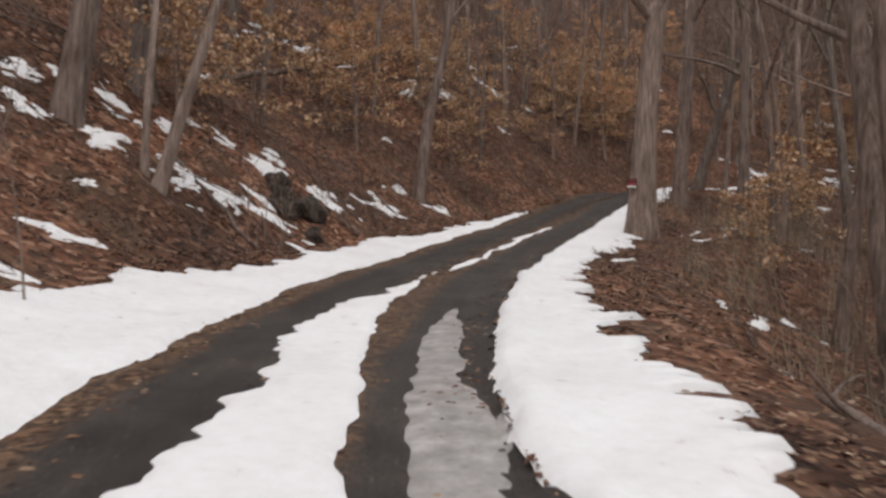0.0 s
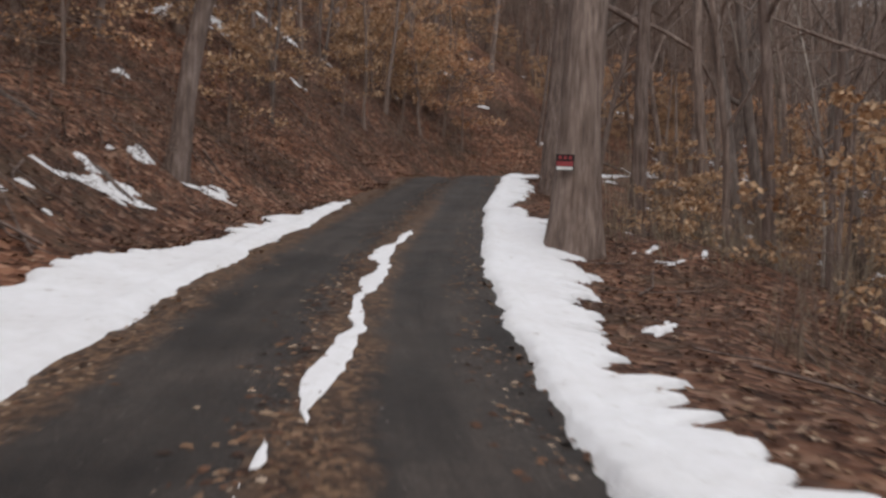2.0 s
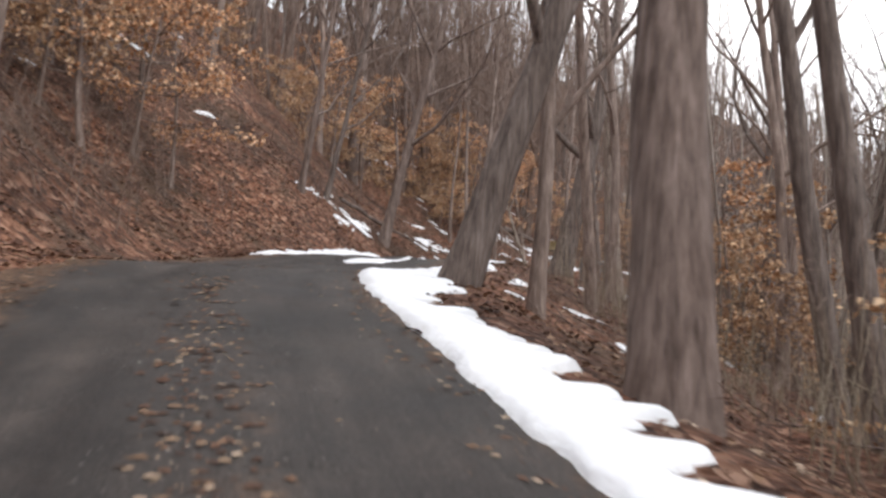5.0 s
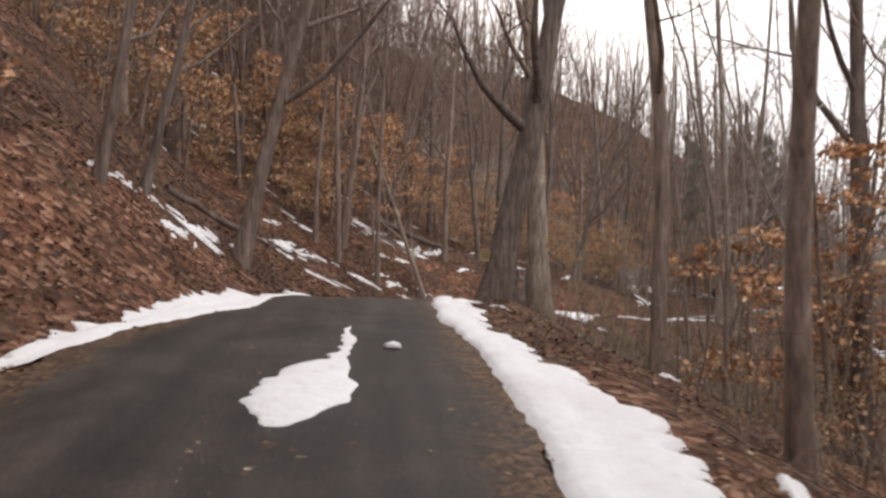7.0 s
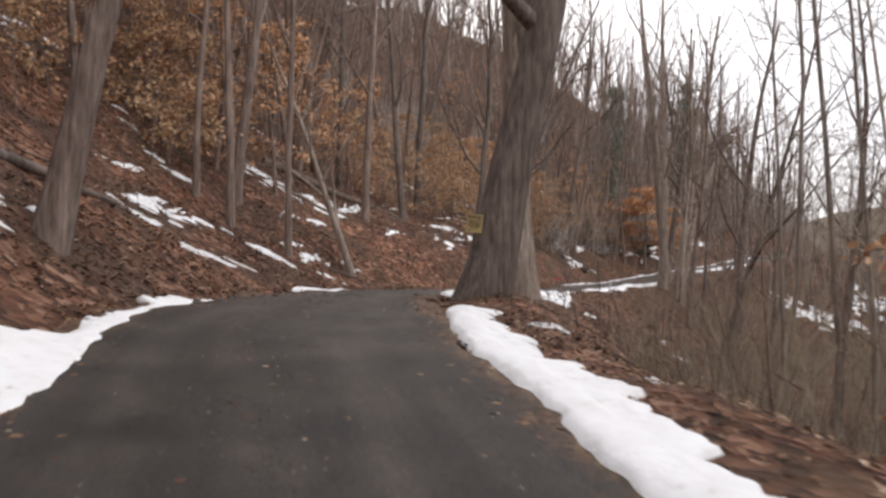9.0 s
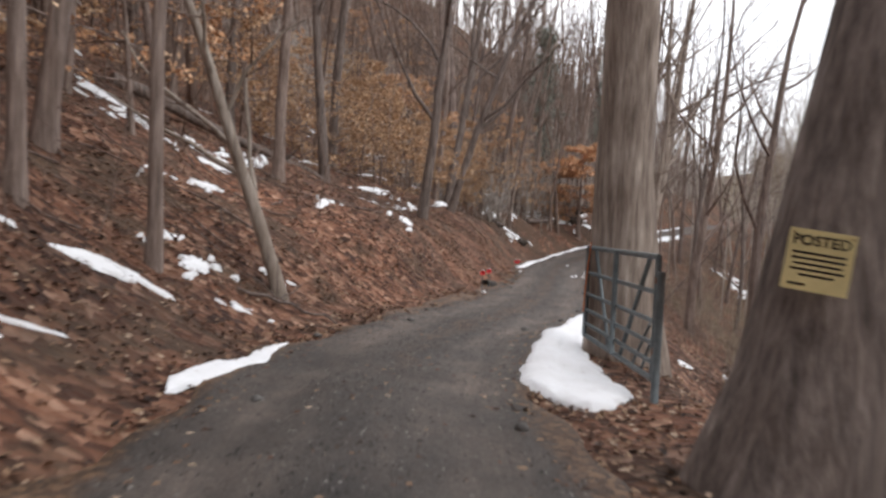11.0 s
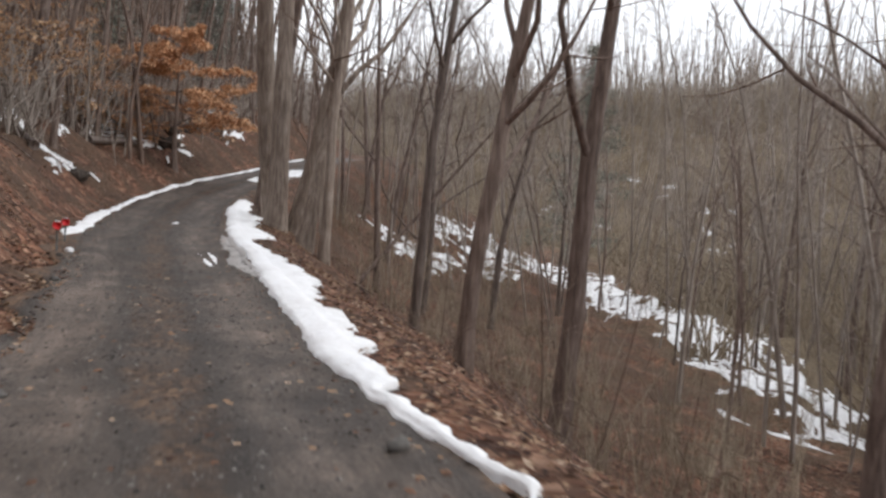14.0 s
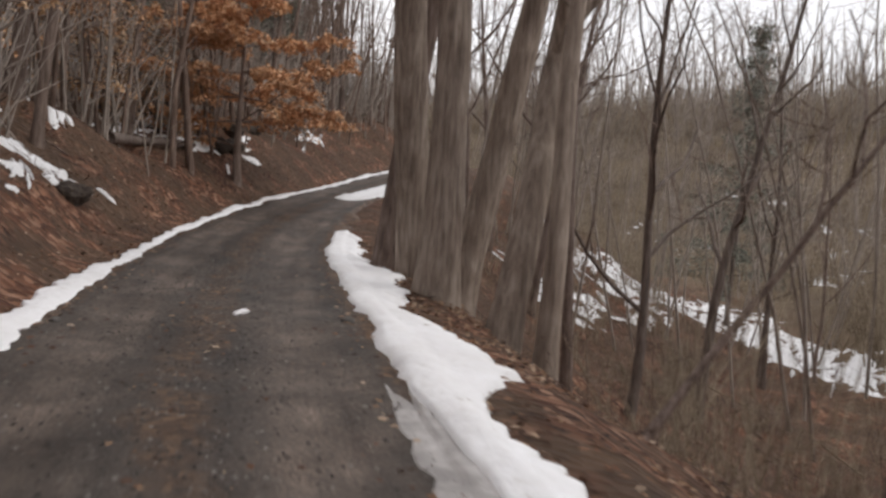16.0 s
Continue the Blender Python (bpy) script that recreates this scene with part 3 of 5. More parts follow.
def slush():
    """Grey refrozen slush in one wheel track."""
    m, t, b = shader("grey_slush", 0.35)
    v = place(t)
    col = ramp(t, noise_tex(t, v, 5.0, 6, 0.7), [(0.32, (0.24, 0.225, 0.215)), (0.5, (0.37, 0.35, 0.335)), (0.7, (0.55, 0.53, 0.515))])
    t.links.new(col, b.inputs["Base Color"])
    bump(t, b, noise_tex(t, v, 14.0, 5), 0.4, 0.02)
    return m


grey = slush()
ob = snow_strip("slush_by_snow", 82.0, 88.0, ((82, 84.2, 85.1, 88), (-1.0, -0.8, -1.02, -1.1)), ((82, 88), (-1.2, -1.25)), 0.015, 35, "grey slush at the edge of the snow", 0.04)
ob.data.materials.clear()
ob.data.materials.append(grey)
ob = snow_strip("slush_in_track", -6.0, 9.8, ((-6, 7, 9.8), (-0.4, -0.4, -0.5)), ((-6, 7, 9.8), (-0.84, -0.86, -0.76)), 0.012, 33, "grey refrozen slush in a wheel track", 0.06)
ob.data.materials.clear()
ob.data.materials.append(grey)


# ---- trees ----
def stem_path(rng, start, way, length, rings, wander, lift=0.0):
    """A wandering line from start along way."""
    pts, p, w = [np.array(start, float)], np.array(start, float), np.array(way, float)
    for _ in range(rings - 1):
        w = w + rng.normal(0, wander, 3) + (0, 0, lift)
        w /= np.linalg.norm(w)
        p = p + w * length / (rings - 1)
        pts.append(p.copy())
    return np.array(pts)


def fork(limbs, twigs, rng, pts, radii, level, tip_list, first=0.34):
    """Branches off a stem: level 2 are limbs, one mesh each; 1 side branches, 0 twigs."""
    total = np.linalg.norm(np.diff(pts, axis=0), axis=1).sum()
    count = {2: rng.integers(6, 9) if first > 0.3 else 11, 1: rng.integers(4, 6), 0: rng.integers(2, 5)}[level]
    low = {2: first, 1: 0.25, 0: 0.2}[level]
    for k in range(count):
        u = low + (0.97 - low) * (k + rng.random()) / count
        i = min(int(u * (len(pts) - 1)), len(pts) - 2)
        g = u * (len(pts) - 1) - i
        p = pts[i] * (1 - g) + pts[i + 1] * g
        r0 = radii[i] * (1 - g) + radii[i + 1] * g
        axis = pts[i + 1] - pts[i]
        axis /= np.linalg.norm(axis)
        side = np.cross(axis, rng.normal(0, 1, 3))
        side /= np.linalg.norm(side) + 1e-9
        spread = rng.uniform(0.55, 1.0) if level == 2 else rng.uniform(0.6, 1.2)
        way = axis * math.cos(spread) + side * math.sin(spread)
        length = {2: total * rng.uniform(0.22, 0.42) * (1.25 - u * 0.6), 1: total * rng.uniform(0.3, 0.55), 0: total * rng.uniform(0.35, 0.6)}[level]
        rings = {2: 6, 1: 4, 0: 3}[level]
        q = stem_path(rng, p, way, length, rings, 0.16, 0.09 if level else 0.02)
        r = np.linspace(min(r0 * 0.55, {2: 9, 1: 0.035, 0: 0.012}[level]), {2: 0.012, 1: 0.006, 0: 0.003}[level], rings)
        if level == 2:
            limbs.append(Build().tube(q, r, 5))
        elif level == 1:
            twigs.tube(q, r, 3)
        else:
            twigs.spike(q[0], q[1], r[0])
            twigs.spike(q[0] * 0.5 + q[1] * 0.5, q[2], r[1])
        if level:
            fork(limbs, twigs, rng, q, r, level - 1, tip_list)
        else:
            tip_list.append((q[1], q[2]))


def flare(z, r):
    """Trunk radius near the foot, where the roots spread."""
    return r * (1 + 0.34 * math.exp(-max(z, 0) / (r * 1.3 + 0.05)))


def trunk_tube(build, rng, r, length, way, wander, sides=12, top=0.25, start=(0, 0, -0.35)):
    rings = max(10, int(length / 0.8))
    pts = stem_path(rng, start, way, length, rings, wander, 0.012)
    rad = np.array([flare(p[2], r * (1 - (1 - top) * i / (rings - 1))) for i, p in enumerate(pts)])
    base = len(build.v)
    build.tube(pts, rad, sides)
    for i in range(rings):
        lobes = rng.normal(0, 0.035, sides) + (0.16 * math.exp(-i * 1.3) * np.cos(np.arange(sides) * 2 * math.pi * 4 / sides + 1))
        for k in range(sides):
            build.v[base + i * sides + k] = pts[i] + (build.v[base + i * sides + k] - pts[i]) * (1 + lobes[k])
    return pts, rad


def make_tree(seed, r, length, lean=(0, 0), bark=0, wander=0.03, label="", stems=1, levels=True, spread=0.2, leaves=None, leaf_n=0, low=0.34, group="", name="tree"):
    """A bare winter tree, built about its foot: trunk, limbs and a crown of fine branches."""
    rng = np.random.default_rng(seed)
    root = new(name)
    twigs, tips = Build(), []
    for k in range(stems):
        way = np.array([lean[0], lean[1], 1.0])
        start = (0, 0, -0.35)
        if stems > 1:
            a = 2.1 * k + seed
            way[:2] += spread * np.array([math.cos(a), math.sin(a)])
            start = (0.9 * r * math.cos(a), 0.9 * r * math.sin(a), -0.35)
        way /= np.linalg.norm(way)
        tb, limbs = Build(), []
        pts, rad = trunk_tube(tb, rng, r * (1 if k == 0 else rng.uniform(0.6, 0.9)), length * rng.uniform(0.85, 1.0), way, wander, start=start)
        part("trunk", tb.mesh("trunk", BARKS[bark]), root)
        if levels:
            fork(limbs, twigs, rng, pts, rad, 2, tips, low)
            for lb in limbs:
                part("limb", lb.mesh("limb", BARKS[bark]), root)
    if levels:
        part("crown", twigs.mesh("crown", TWIG), root, "bare fine branches")
    if leaf_n and tips:
        part("foliage", leaf_cloud(rng, tips, leaf_n, leaves), root, "withered leaves still hanging")
    return tagged(root, label, "tree", group)


def leaf_cloud(rng, tips, n, material, size=0.075, loose=0.06, droop=0.7):
    """Hanging dead leaves as small folded blades along the twigs."""
    t = np.array([np.concatenate(p) for p in tips])
    pick = rng.integers(0, len(t), n)
    u = rng.random((n, 1))
    at = t[pick, :3] * (1 - u) + t[pick, 3:] * u + rng.normal(0, loose, (n, 3))
    return blades(rng, at, size, material, droop)


def blades(rng, at, size, material, droop):
    n = len(at)
    a = rng.normal(0, 1, (n, 3))
    a[:, 2] = a[:, 2] * 0.5 - droop
    a /= np.linalg.norm(a, axis=1)[:, None]
    b = np.cross(a, rng.normal(0, 1, (n, 3)))
    b /= np.linalg.norm(b, axis=1)[:, None]
    c = np.cross(a, b)
    k = size * rng.uniform(0.6, 1.4, (n, 1))
    v = np.stack([at, at + a * k * 0.5 + b * k * 0.33 + c * k * 0.12, at + a * k, at + a * k * 0.5 - b * k * 0.33 + c * k * 0.12], 1).reshape(-1, 3)
    i = np.arange(n)[:, None] * 4
    f = np.concatenate([i + (0, 1, 2), i + (0, 2, 3)], 1).reshape(-1, 3)
    return soup("leaves", v, f, material)


def stand(root, x, y, turn=0.0, size=1.0, sink=0.0):
    root.matrix_basis = Matrix.Translation((x, y, height(x, y) - sink)) @ Matrix.Rotation(turn, 4, "Z") @ Matrix.Scale(size, 4)
    return root


# trees that stand close to the lane, one by one: x, y, radius, height, lean x, lean y, bark, stems, label
NEAR = [
    (-0.2, 25.0, 0.2, 15, 0.09, 0.02, 0, 1, "slim grey-barked tree above the snowy verge"),
    (-4.3, 13.9, 0.13, 11, 0.12, 0.02, 1, 2, "twin-stemmed pale sapling on the leafy bank"),
    (-6.0, 14.1, 0.27, 16, 0.08, 0.0, 0, 1, "stout grey tree on the leafy bank"),
    (-5.9, 17.2, 0.28, 17, 0.03, 0.03, 2, 1, "dark rough-barked tree on the bank"),
    (6.03, 21.43, 0.37, 18, 0.01, 0.02, 1, 1, "thick pale-barked tree beside the snow bank"),
    (9.34, 30.12, 0.29, 18, 0.02, 0.0, 0, 1, "tall grey furrowed tree at the lane's outer edge"),
    (11.2, 28.7, 0.22, 17, 0.0, 0.01, 0, 1, "straight grey tree below the lane"),
    (11.2, 34.7, 0.24, 15, 0.3, -0.22, 2, 1, "dark tree leaning out over the valley"),
    (12.3, 34.3, 0.12, 14, 0.08, -0.06, 1, 1, "slim pale tree beside the leaning trunk"),
    (20.36, 49.45, 0.18, 16, 0.08, -0.12, 0, 1, "grey tree leaning from the leafy slope"),
    (28.16, 54.14, 0.1, 13, 0.02, -0.03, 1, 1, "slender pale tree above the lane"),
    (27.8, 54.85, 0.08, 12, 0.03, -0.05, 1, 1, "slender pale tree above the lane"),
    (26.85, 47.35, 0.41, 17, 0.12, -0.2, 2, 1, "big dark leaning tree that carries a sign"),
    (72.4, 59.3, 0.13, 15, 0.03, -0.1, 1, 1, "pale slim tree among snow on the shelf"),
    (66.4, 59.9, 0.19, 16, 0.02, -0.05, 0, 1, "stout grey tree on the wooded shelf"),
    (64.2, 58.6, 0.1, 14, 0.02, -0.06, 1, 1, "slim pale tree above the leafy bank"),
    (29.4, 53.5, 0.09, 14, 0.02, -0.03, 1, 1, "straight slender pale tree above the lane"),
    (54.6, 48.8, 0.11, 14, 0.0, 0.03, 2, 1, "crooked dark tree on the steep slope"),
    (39.6, 45.8, 0.1, 13, 0.14, -0.26, 2, 1, "dark tree leaning down the valley slope"),
    (48.3, 42.8, 0.2, 17, 0.03, -0.05, 0, 1, "tall grey trunk standing in the valley"),
    (49.6, 40.8, 0.15, 16, 0.02, -0.03, 0, 1, "tall slim trunk standing in the valley"),
    (65.4, 46.9, 0.12, 12, 0.06, -0.14, 2, 1, "dark leaning tree on the valley slope"),
    (70.0, 43.2, 0.16, 13, 0.02, -0.04, 2, 1, "dark straight tree on the valley slope"),
    (75.0, 38.6, 0.12, 12, 0.02, -0.05, 2, 1, "slim dark tree on the valley slope"),
    (21.9, 40.8, 0.15, 15, -0.02, 0.0, 1, 1, "pale straight tree below the lane"),
    (17.4, 37.6, 0.13, 14, -0.02, 0.0, 1, 1, "pale slim tree below the lane"),
    (31.95, 48.72, 0.39, 18, 0.0, -0.01, 4, 1, "massive grey tree behind the gate"),
    (31.55, 53.05, 0.1, 8, -0.1, 0.21, 3, 1, "thin pale sapling leaning over the bank"),
    (30.3, 56.0, 0.15, 14, 0.06, -0.03, 1, 1, "pale grey tree on the leafy slope"),
    (45.4, 56.5, 0.16, 15, 0.03, -0.09, 2, 1, "dark leaning tree on the slope"),
    (50.2, 57.3, 0.15, 14, 0.08, -0.26, 2, 1, "dark tree with a strong lean on the slope"),
    (53.2, 58.4, 0.18, 15, 0.1, -0.06, 2, 1, "dark slender tree on the slope"),
    (62.6, 52.35, 0.22, 17, 0.02, -0.02, 0, 1, "dark trunk in the clump by the bend"),
    (59.4, 51.85, 0.26, 17, 0.01, -0.01, 4, 1, "thick peeling trunk in the clump by the bend"),
    (61.4, 51.6, 0.29, 18, 0.02, -0.03, 4, 2, "forked grey tree in the clump by the bend"),
    (58.6, 51.15, 0.2, 16, 0.04, -0.15, 4, 1, "pale trunk leaning out over the valley"),
    (58.4, 50.6, 0.14, 15, 0.02, -0.07, 4, 1, "pale slender trunk at the valley edge"),
    (50.6, 48.6, 0.15, 13, -0.02, 0.02, 1, 1, "dark leaning tree on the steep slope"),
    (57.0, 50.1, 0.055, 9, 0.25, -0.75, 0, 1, "thin stem bent far out over the valley"),
    (6.5, 7.7, 0.24, 17, 0.03, 0.02, 1, 1, "stout tree with pale ridged bark below the lane"),
    (7.2, 10.7, 0.2, 16, 0.04, 0.0, 0, 2, "double grey trunk below the snow bank"),
    (7.8, 14.0, 0.13, 14, 0.05, 0.0, 0, 1, "slim grey tree below the snow bank"),
    (16.2, 47.9, 0.1, 13, 0.12, -0.16, 0, 1, "slim grey tree leaning from the slope"),
    (17.7, 49.0, 0.09, 13, 0.1, -0.14, 2, 1, "dark slim tree leaning from the slope"),
    (-6.7, 25.9, 0.2, 15, 0.05, 0.0, 2, 1, "dark tree high on the leafy slope"),
    (-3.9, 34.8, 0.24, 16, 0.02, 0.0, 1, 1, "pale tree high on the leafy slope"),
    (1.1, 38.7, 0.2, 16, 0.02, -0.01, 2, 1, "dark tree high on the leafy slope"),
    (51.0, 46.8, 0.2, 15, 0.02, -0.08, 0, 1, "dark crooked tree on the steep slope"),
]
for k, (x, y, r, h, lx, ly, bark, stems, label) in enumerate(NEAR):
    stand(make_tree(100 + k, r, h, (lx, ly), bark, 0.022 if r > 0.2 else 0.035, label, stems, low=0.2 if "spreading" in label or "lean" in label else 0.34), x, y)

# the wood behind: a few built trees, set out again and again
KINDS = [make_tree(300 + k, r, h, (0.03 * (k % 3), -0.02), bark, w, label, 1, group="trees of the wood", low=0.2 if "spreading" in label else 0.34)
         for k, (r, h, bark, w, label) in enumerate((
             (0.13, 14, 0, 0.03, "slim bare grey forest tree"), (0.2, 17, 2, 0.022, "tall bare dark forest tree"),
             (0.09, 11, 1, 0.04, "thin bare pale forest tree"), (0.26, 18, 0, 0.02, "stout bare grey forest tree"),
             (0.07, 9, 2, 0.05, "crooked thin dark forest tree"), (0.16, 16, 1, 0.028, "straight bare pale forest tree"), (0.17, 17, 0, 0.03, "bare grey forest tree with spreading limbs")))]
rng = np.random.default_rng(7)
KEEP_OFF = [(x, y) for x, y, *_ in NEAR]
placed = []


def free(x, y, gap):
    return all((x - a)**2 + (y - b)**2 > gap * gap for a, b in placed) and all((x - a)**2 + (y - b)**2 > 1.2 for a, b in KEEP_OFF)


def sow(count, s0, s1, d0, d1, gap, sizes=(0.75, 1.15), kinds=None):
    done = 0
    for _ in range(count * 30):
        if done >= count:
            break
        s, d = rng.uniform(s0, s1), rng.uniform(d0, d1)
        x, y = (float(v) for v in spot(s, d))
        s2, d2 = (float(v[0]) for v in along(x, y))
        if d2 < edge_l(s2) + 1.2 and d2 > edge_r(s2) - 2.0 or not free(x, y, gap):
            continue
        placed.append((x, y))
        kind = KINDS[int(rng.choice(kinds if kinds else range(len(KINDS))))]
        tilt = Matrix.Rotation(rng.normal(0, 0.05), 4, "X") @ Matrix.Rotation(rng.normal(0, 0.05), 4, "Y")
        k = rng.uniform(*sizes)
        copy_thing(kind, Matrix.Translation((x, y, height(x, y) - 0.05)) @ Matrix.Rotation(rng.uniform(0, 6.28), 4, "Z") @ tilt @ Matrix.Scale(k, 4))
        done += 1


sow(78, 8, 62, 6.5, 26, 1.9)
sow(76, 55, 125, 5.5, 28, 1.8)
sow(24, 8, 50, -18, -6.5, 2.0, kinds=(0, 1, 2, 5))
sow(9, 27, 45, 4.2, 7.5, 1.6, (0.7, 1.0), kinds=(2, 4))
sow(6, 36, 60, -14, -7.5, 2.0, (0.9, 1.1), kinds=(1, 5))
sow(6, 62, 84, -19, -11, 1.8, (0.9, 1.2), kinds=(0, 2, 5))
sow(8, 60, 88, -26, -10, 1.8, kinds=(0, 2, 4))
sow(13, 54, 84, -34, -13, 2.2, (0.95, 1.25), kinds=(0, 1, 5))
sow(9, 92, 122, -28, -13, 1.8, kinds=(2, 4))
sow(16, 98, 128, -7, -3, 1.5, kinds=(0, 2, 4))
sow(30, 98, 135, 3.5, 14, 1.2, kinds=(0, 2, 4))
sow(12, 92, 125, -48, -22, 2.2, (0.8, 1.1), kinds=(0, 2, 5))
for kind in KINDS:
    x, y = (float(v) for v in spot(rng.uniform(20, 60), rng.uniform(18, 26)))
    stand(kind, x, y)


# ---- the wood's depth, underbrush and fallen leaves ----
def template(seed, h, r, branches, low, reach, lift, twigs=4):
    """A light bare stem for the far wood or the underbrush: vertices and quads."""
    g, b = np.random.default_rng(seed), Build()
    pts = stem_path(g, (0, 0, -0.2), (g.normal(0, 0.07), g.normal(0, 0.07), 1), h, 6, 0.075)
    b.tube(pts, np.linspace(r, r * 0.2, 6), 3)
    b.f = [t for q in b.f for t in ((q[0], q[1], q[2]), (q[0], q[2], q[3]))]
    for _ in range(branches):
        u = (low + (0.99 - low) * g.random()**0.8) * 5
        i = min(int(u), 4)
        p = pts[i] + (pts[i + 1] - pts[i]) * (u - i)
        a = g.uniform(0, 6.28)
        way = np.array([math.cos(a), math.sin(a), lift + g.normal(0, 0.3)])
        n = reach * g.uniform(0.4, 1.0) * (1.15 - u / 6)
        q = stem_path(g, p, way / np.linalg.norm(way), n, 2, 0.14, 0.05)
        b.spike(q[0], q[1], max(r * 0.2, 0.006))
        for _ in range(twigs):
            w = way + g.normal(0, 0.6, 3)
            o = q[0] + (q[1] - q[0]) * g.uniform(0.25, 0.9)
            b.spike(o, o + w / np.linalg.norm(w) * n * g.uniform(0.35, 0.7), max(r * 0.1, 0.005))
    return np.array(b.v), np.array(b.f)


def scatter(name, shapes, places, material, label, category, size=(0.8, 1.2), seed=1):
    """One joined mesh of many stems, of kind stuff."""
    g = np.random.default_rng(seed)
    vs, fs, n = [], [], 0
    zs = ground(np.array([p[0] for p in places]), np.array([p[1] for p in places]))
    for (x, y), z in zip(places, zs):
        v, f = shapes[g.integers(len(shapes))]
        a, k = g.uniform(0, 6.28), g.uniform(*size)
        c, s = math.cos(a) * k, math.sin(a) * k
        w = np.stack([v[:, 0] * c - v[:, 1] * s, v[:, 0] * s + v[:, 1] * c, v[:, 2] * k], 1)
        w[:, :2] += w[:, 2:3] * g.normal(0, 0.09, 2)
        vs.append(w + (x, y, z))
        fs.append(f + n)
        n += len(v)
    ob = new(name, soup(name, np.vstack(vs), np.vstack(fs), material))
    return tagged(ob, label, category, kind="stuff")


def spots(seed, count, s0, s1, d0, d1, margin=0.8):
    """Places on the plan off the lane."""
    g, out = np.random.default_rng(seed), []
    while len(out) < count:
        s, d = g.uniform(s0, s1, 400), g.uniform(d0, d1, 400)
        x, y = spot(s, d)
        s2, d2 = along(x, y)
        ok = ((d2 > edge_l(s2) + margin) | (d2 < edge_r(s2) - margin)) & (np.sign(d2) == np.sign((d0 + d1) / 2))
        out += list(zip(x[ok], y[ok]))
    return out[:count]


POLES = [template(500 + k, h, r, n, 0.16, 2.8, 0.6, 3) for k, (h, r, n) in enumerate(((15, 0.1, 20), (13, 0.07, 22), (17, 0.14, 20), (11, 0.05, 22), (14, 0.09, 22)))]
CANOPY = [template(570 + k, h, 0.06, 34, 0.3, 3.0, 0.7, 6) for k, h in enumerate((13, 15, 17))]
THICKET = [template(510 + k, h, 0.035, 15, 0.08, 2.4, 0.9) for k, h in enumerate((5.5, 4.2, 6.5))]
WHIPS = [template(520 + k, h, 0.014, 9, 0.15, 0.8, 0.8, 3) for k, h in enumerate((2.2, 3.0, 1.6, 2.6, 3.6))]
BRUSH = [template(540 + k, h, 0.006, 4, 0.1, 0.5, 0.5) for k, h in enumerate((0.7, 1.0, 0.5, 1.3))]
FAR = [template(530 + k, h, r, 24, 0.22, 2.6, 0.7, 0) for k, (h, r) in enumerate(((13, 0.13), (11, 0.1), (15, 0.16), (9, 0.08)))]


def bush(seed, h, stems, spread, r=0.016):
    """A clump of dry stems that fan out from one foot: vertices and triangles."""
    g, b = np.random.default_rng(seed), Build()
    for _ in range(stems):
        a, lean = g.uniform(0, 6.28), abs(g.normal(0, spread))
        way = np.array([math.cos(a) * lean, math.sin(a) * lean, 1.0])
        foot = np.array([g.normal(0, 0.35), g.normal(0, 0.35), -0.1])
        tip = foot + way / np.linalg.norm(way) * h * g.uniform(0.45, 1.0)
        b.spike(foot, tip, r)
        o = foot + (tip - foot) * g.uniform(0.3, 0.7)
        w = way + g.normal(0, 0.5, 3)
        b.spike(o, o + w / np.linalg.norm(w) * h * g.uniform(0.2, 0.45), r * 0.7)
    return np.array(b.v), np.array(b.f)


BUSH = [bush(550 + k, h, 13, w) for k, (h, w) in enumerate(((2.2, 0.5), (3.0, 0.45), (1.5, 0.7), (3.8, 0.4)))]
BUSH_FAR = [bush(560 + k, h, 14, w, 0.035) for k, (h, w) in enumerate(((2.6, 0.6), (3.4, 0.5), (4.4, 0.45), (5.2, 0.4)))]


def across(seed, count, near=-24, far=-110, box=(30, 230, -130, 48)):
    """Places on the far side of the valley."""
    g2, out = np.random.default_rng(seed), []
    while len(out) < count:
        x, y = g2.uniform(*box[:2], 300), g2.uniform(*box[2:], 300)
        _, d = along(x, y)
        ok = (d < near) & (d > far)
        out += list(zip(x[ok], y[ok]))
    return out[:count]


scatter("far_wood_uphill", POLES, spots(11, 450, 0, 80, 12, 60), TWIG, "bare grey wood up the hillside", "woods", seed=2)
scatter("far_wood_beyond", POLES, spots(12, 170, 85, 190, 8, 60), TWIG, "bare grey wood on the far slope", "woods", seed=3)
scatter("far_wood_ahead", POLES, spots(22, 200, 56, 82, 8, 42) + spots(49, 60, 82, 100, 16, 42), TWIG, "dense bare wood above the lane", "woods", (1.0, 1.45), seed=15)
# Woods given HAZE carry distance haze as a paler bark colour.
scatter("far_wood_valley", POLES, spots(13, 260, 0, 90, -60, -10), HAZE, "bare wood down in the valley, paled for haze", "woods", (0.7, 1.1), seed=4)
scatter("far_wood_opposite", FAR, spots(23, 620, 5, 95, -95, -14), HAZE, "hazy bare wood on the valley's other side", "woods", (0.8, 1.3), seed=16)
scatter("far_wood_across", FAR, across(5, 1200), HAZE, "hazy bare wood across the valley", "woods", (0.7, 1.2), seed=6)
scatter("brushwood_ridge", BUSH_FAR, across(9, 700, -85, -140, (170, 310, -80, 40)), DRY, "dry brush along the far ridge", "underbrush", (1.6, 3.0), seed=24)
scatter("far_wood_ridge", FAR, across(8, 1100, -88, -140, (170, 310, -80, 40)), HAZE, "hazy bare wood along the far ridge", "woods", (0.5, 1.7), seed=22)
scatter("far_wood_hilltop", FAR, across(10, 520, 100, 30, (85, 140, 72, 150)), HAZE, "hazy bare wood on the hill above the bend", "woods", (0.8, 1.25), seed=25)
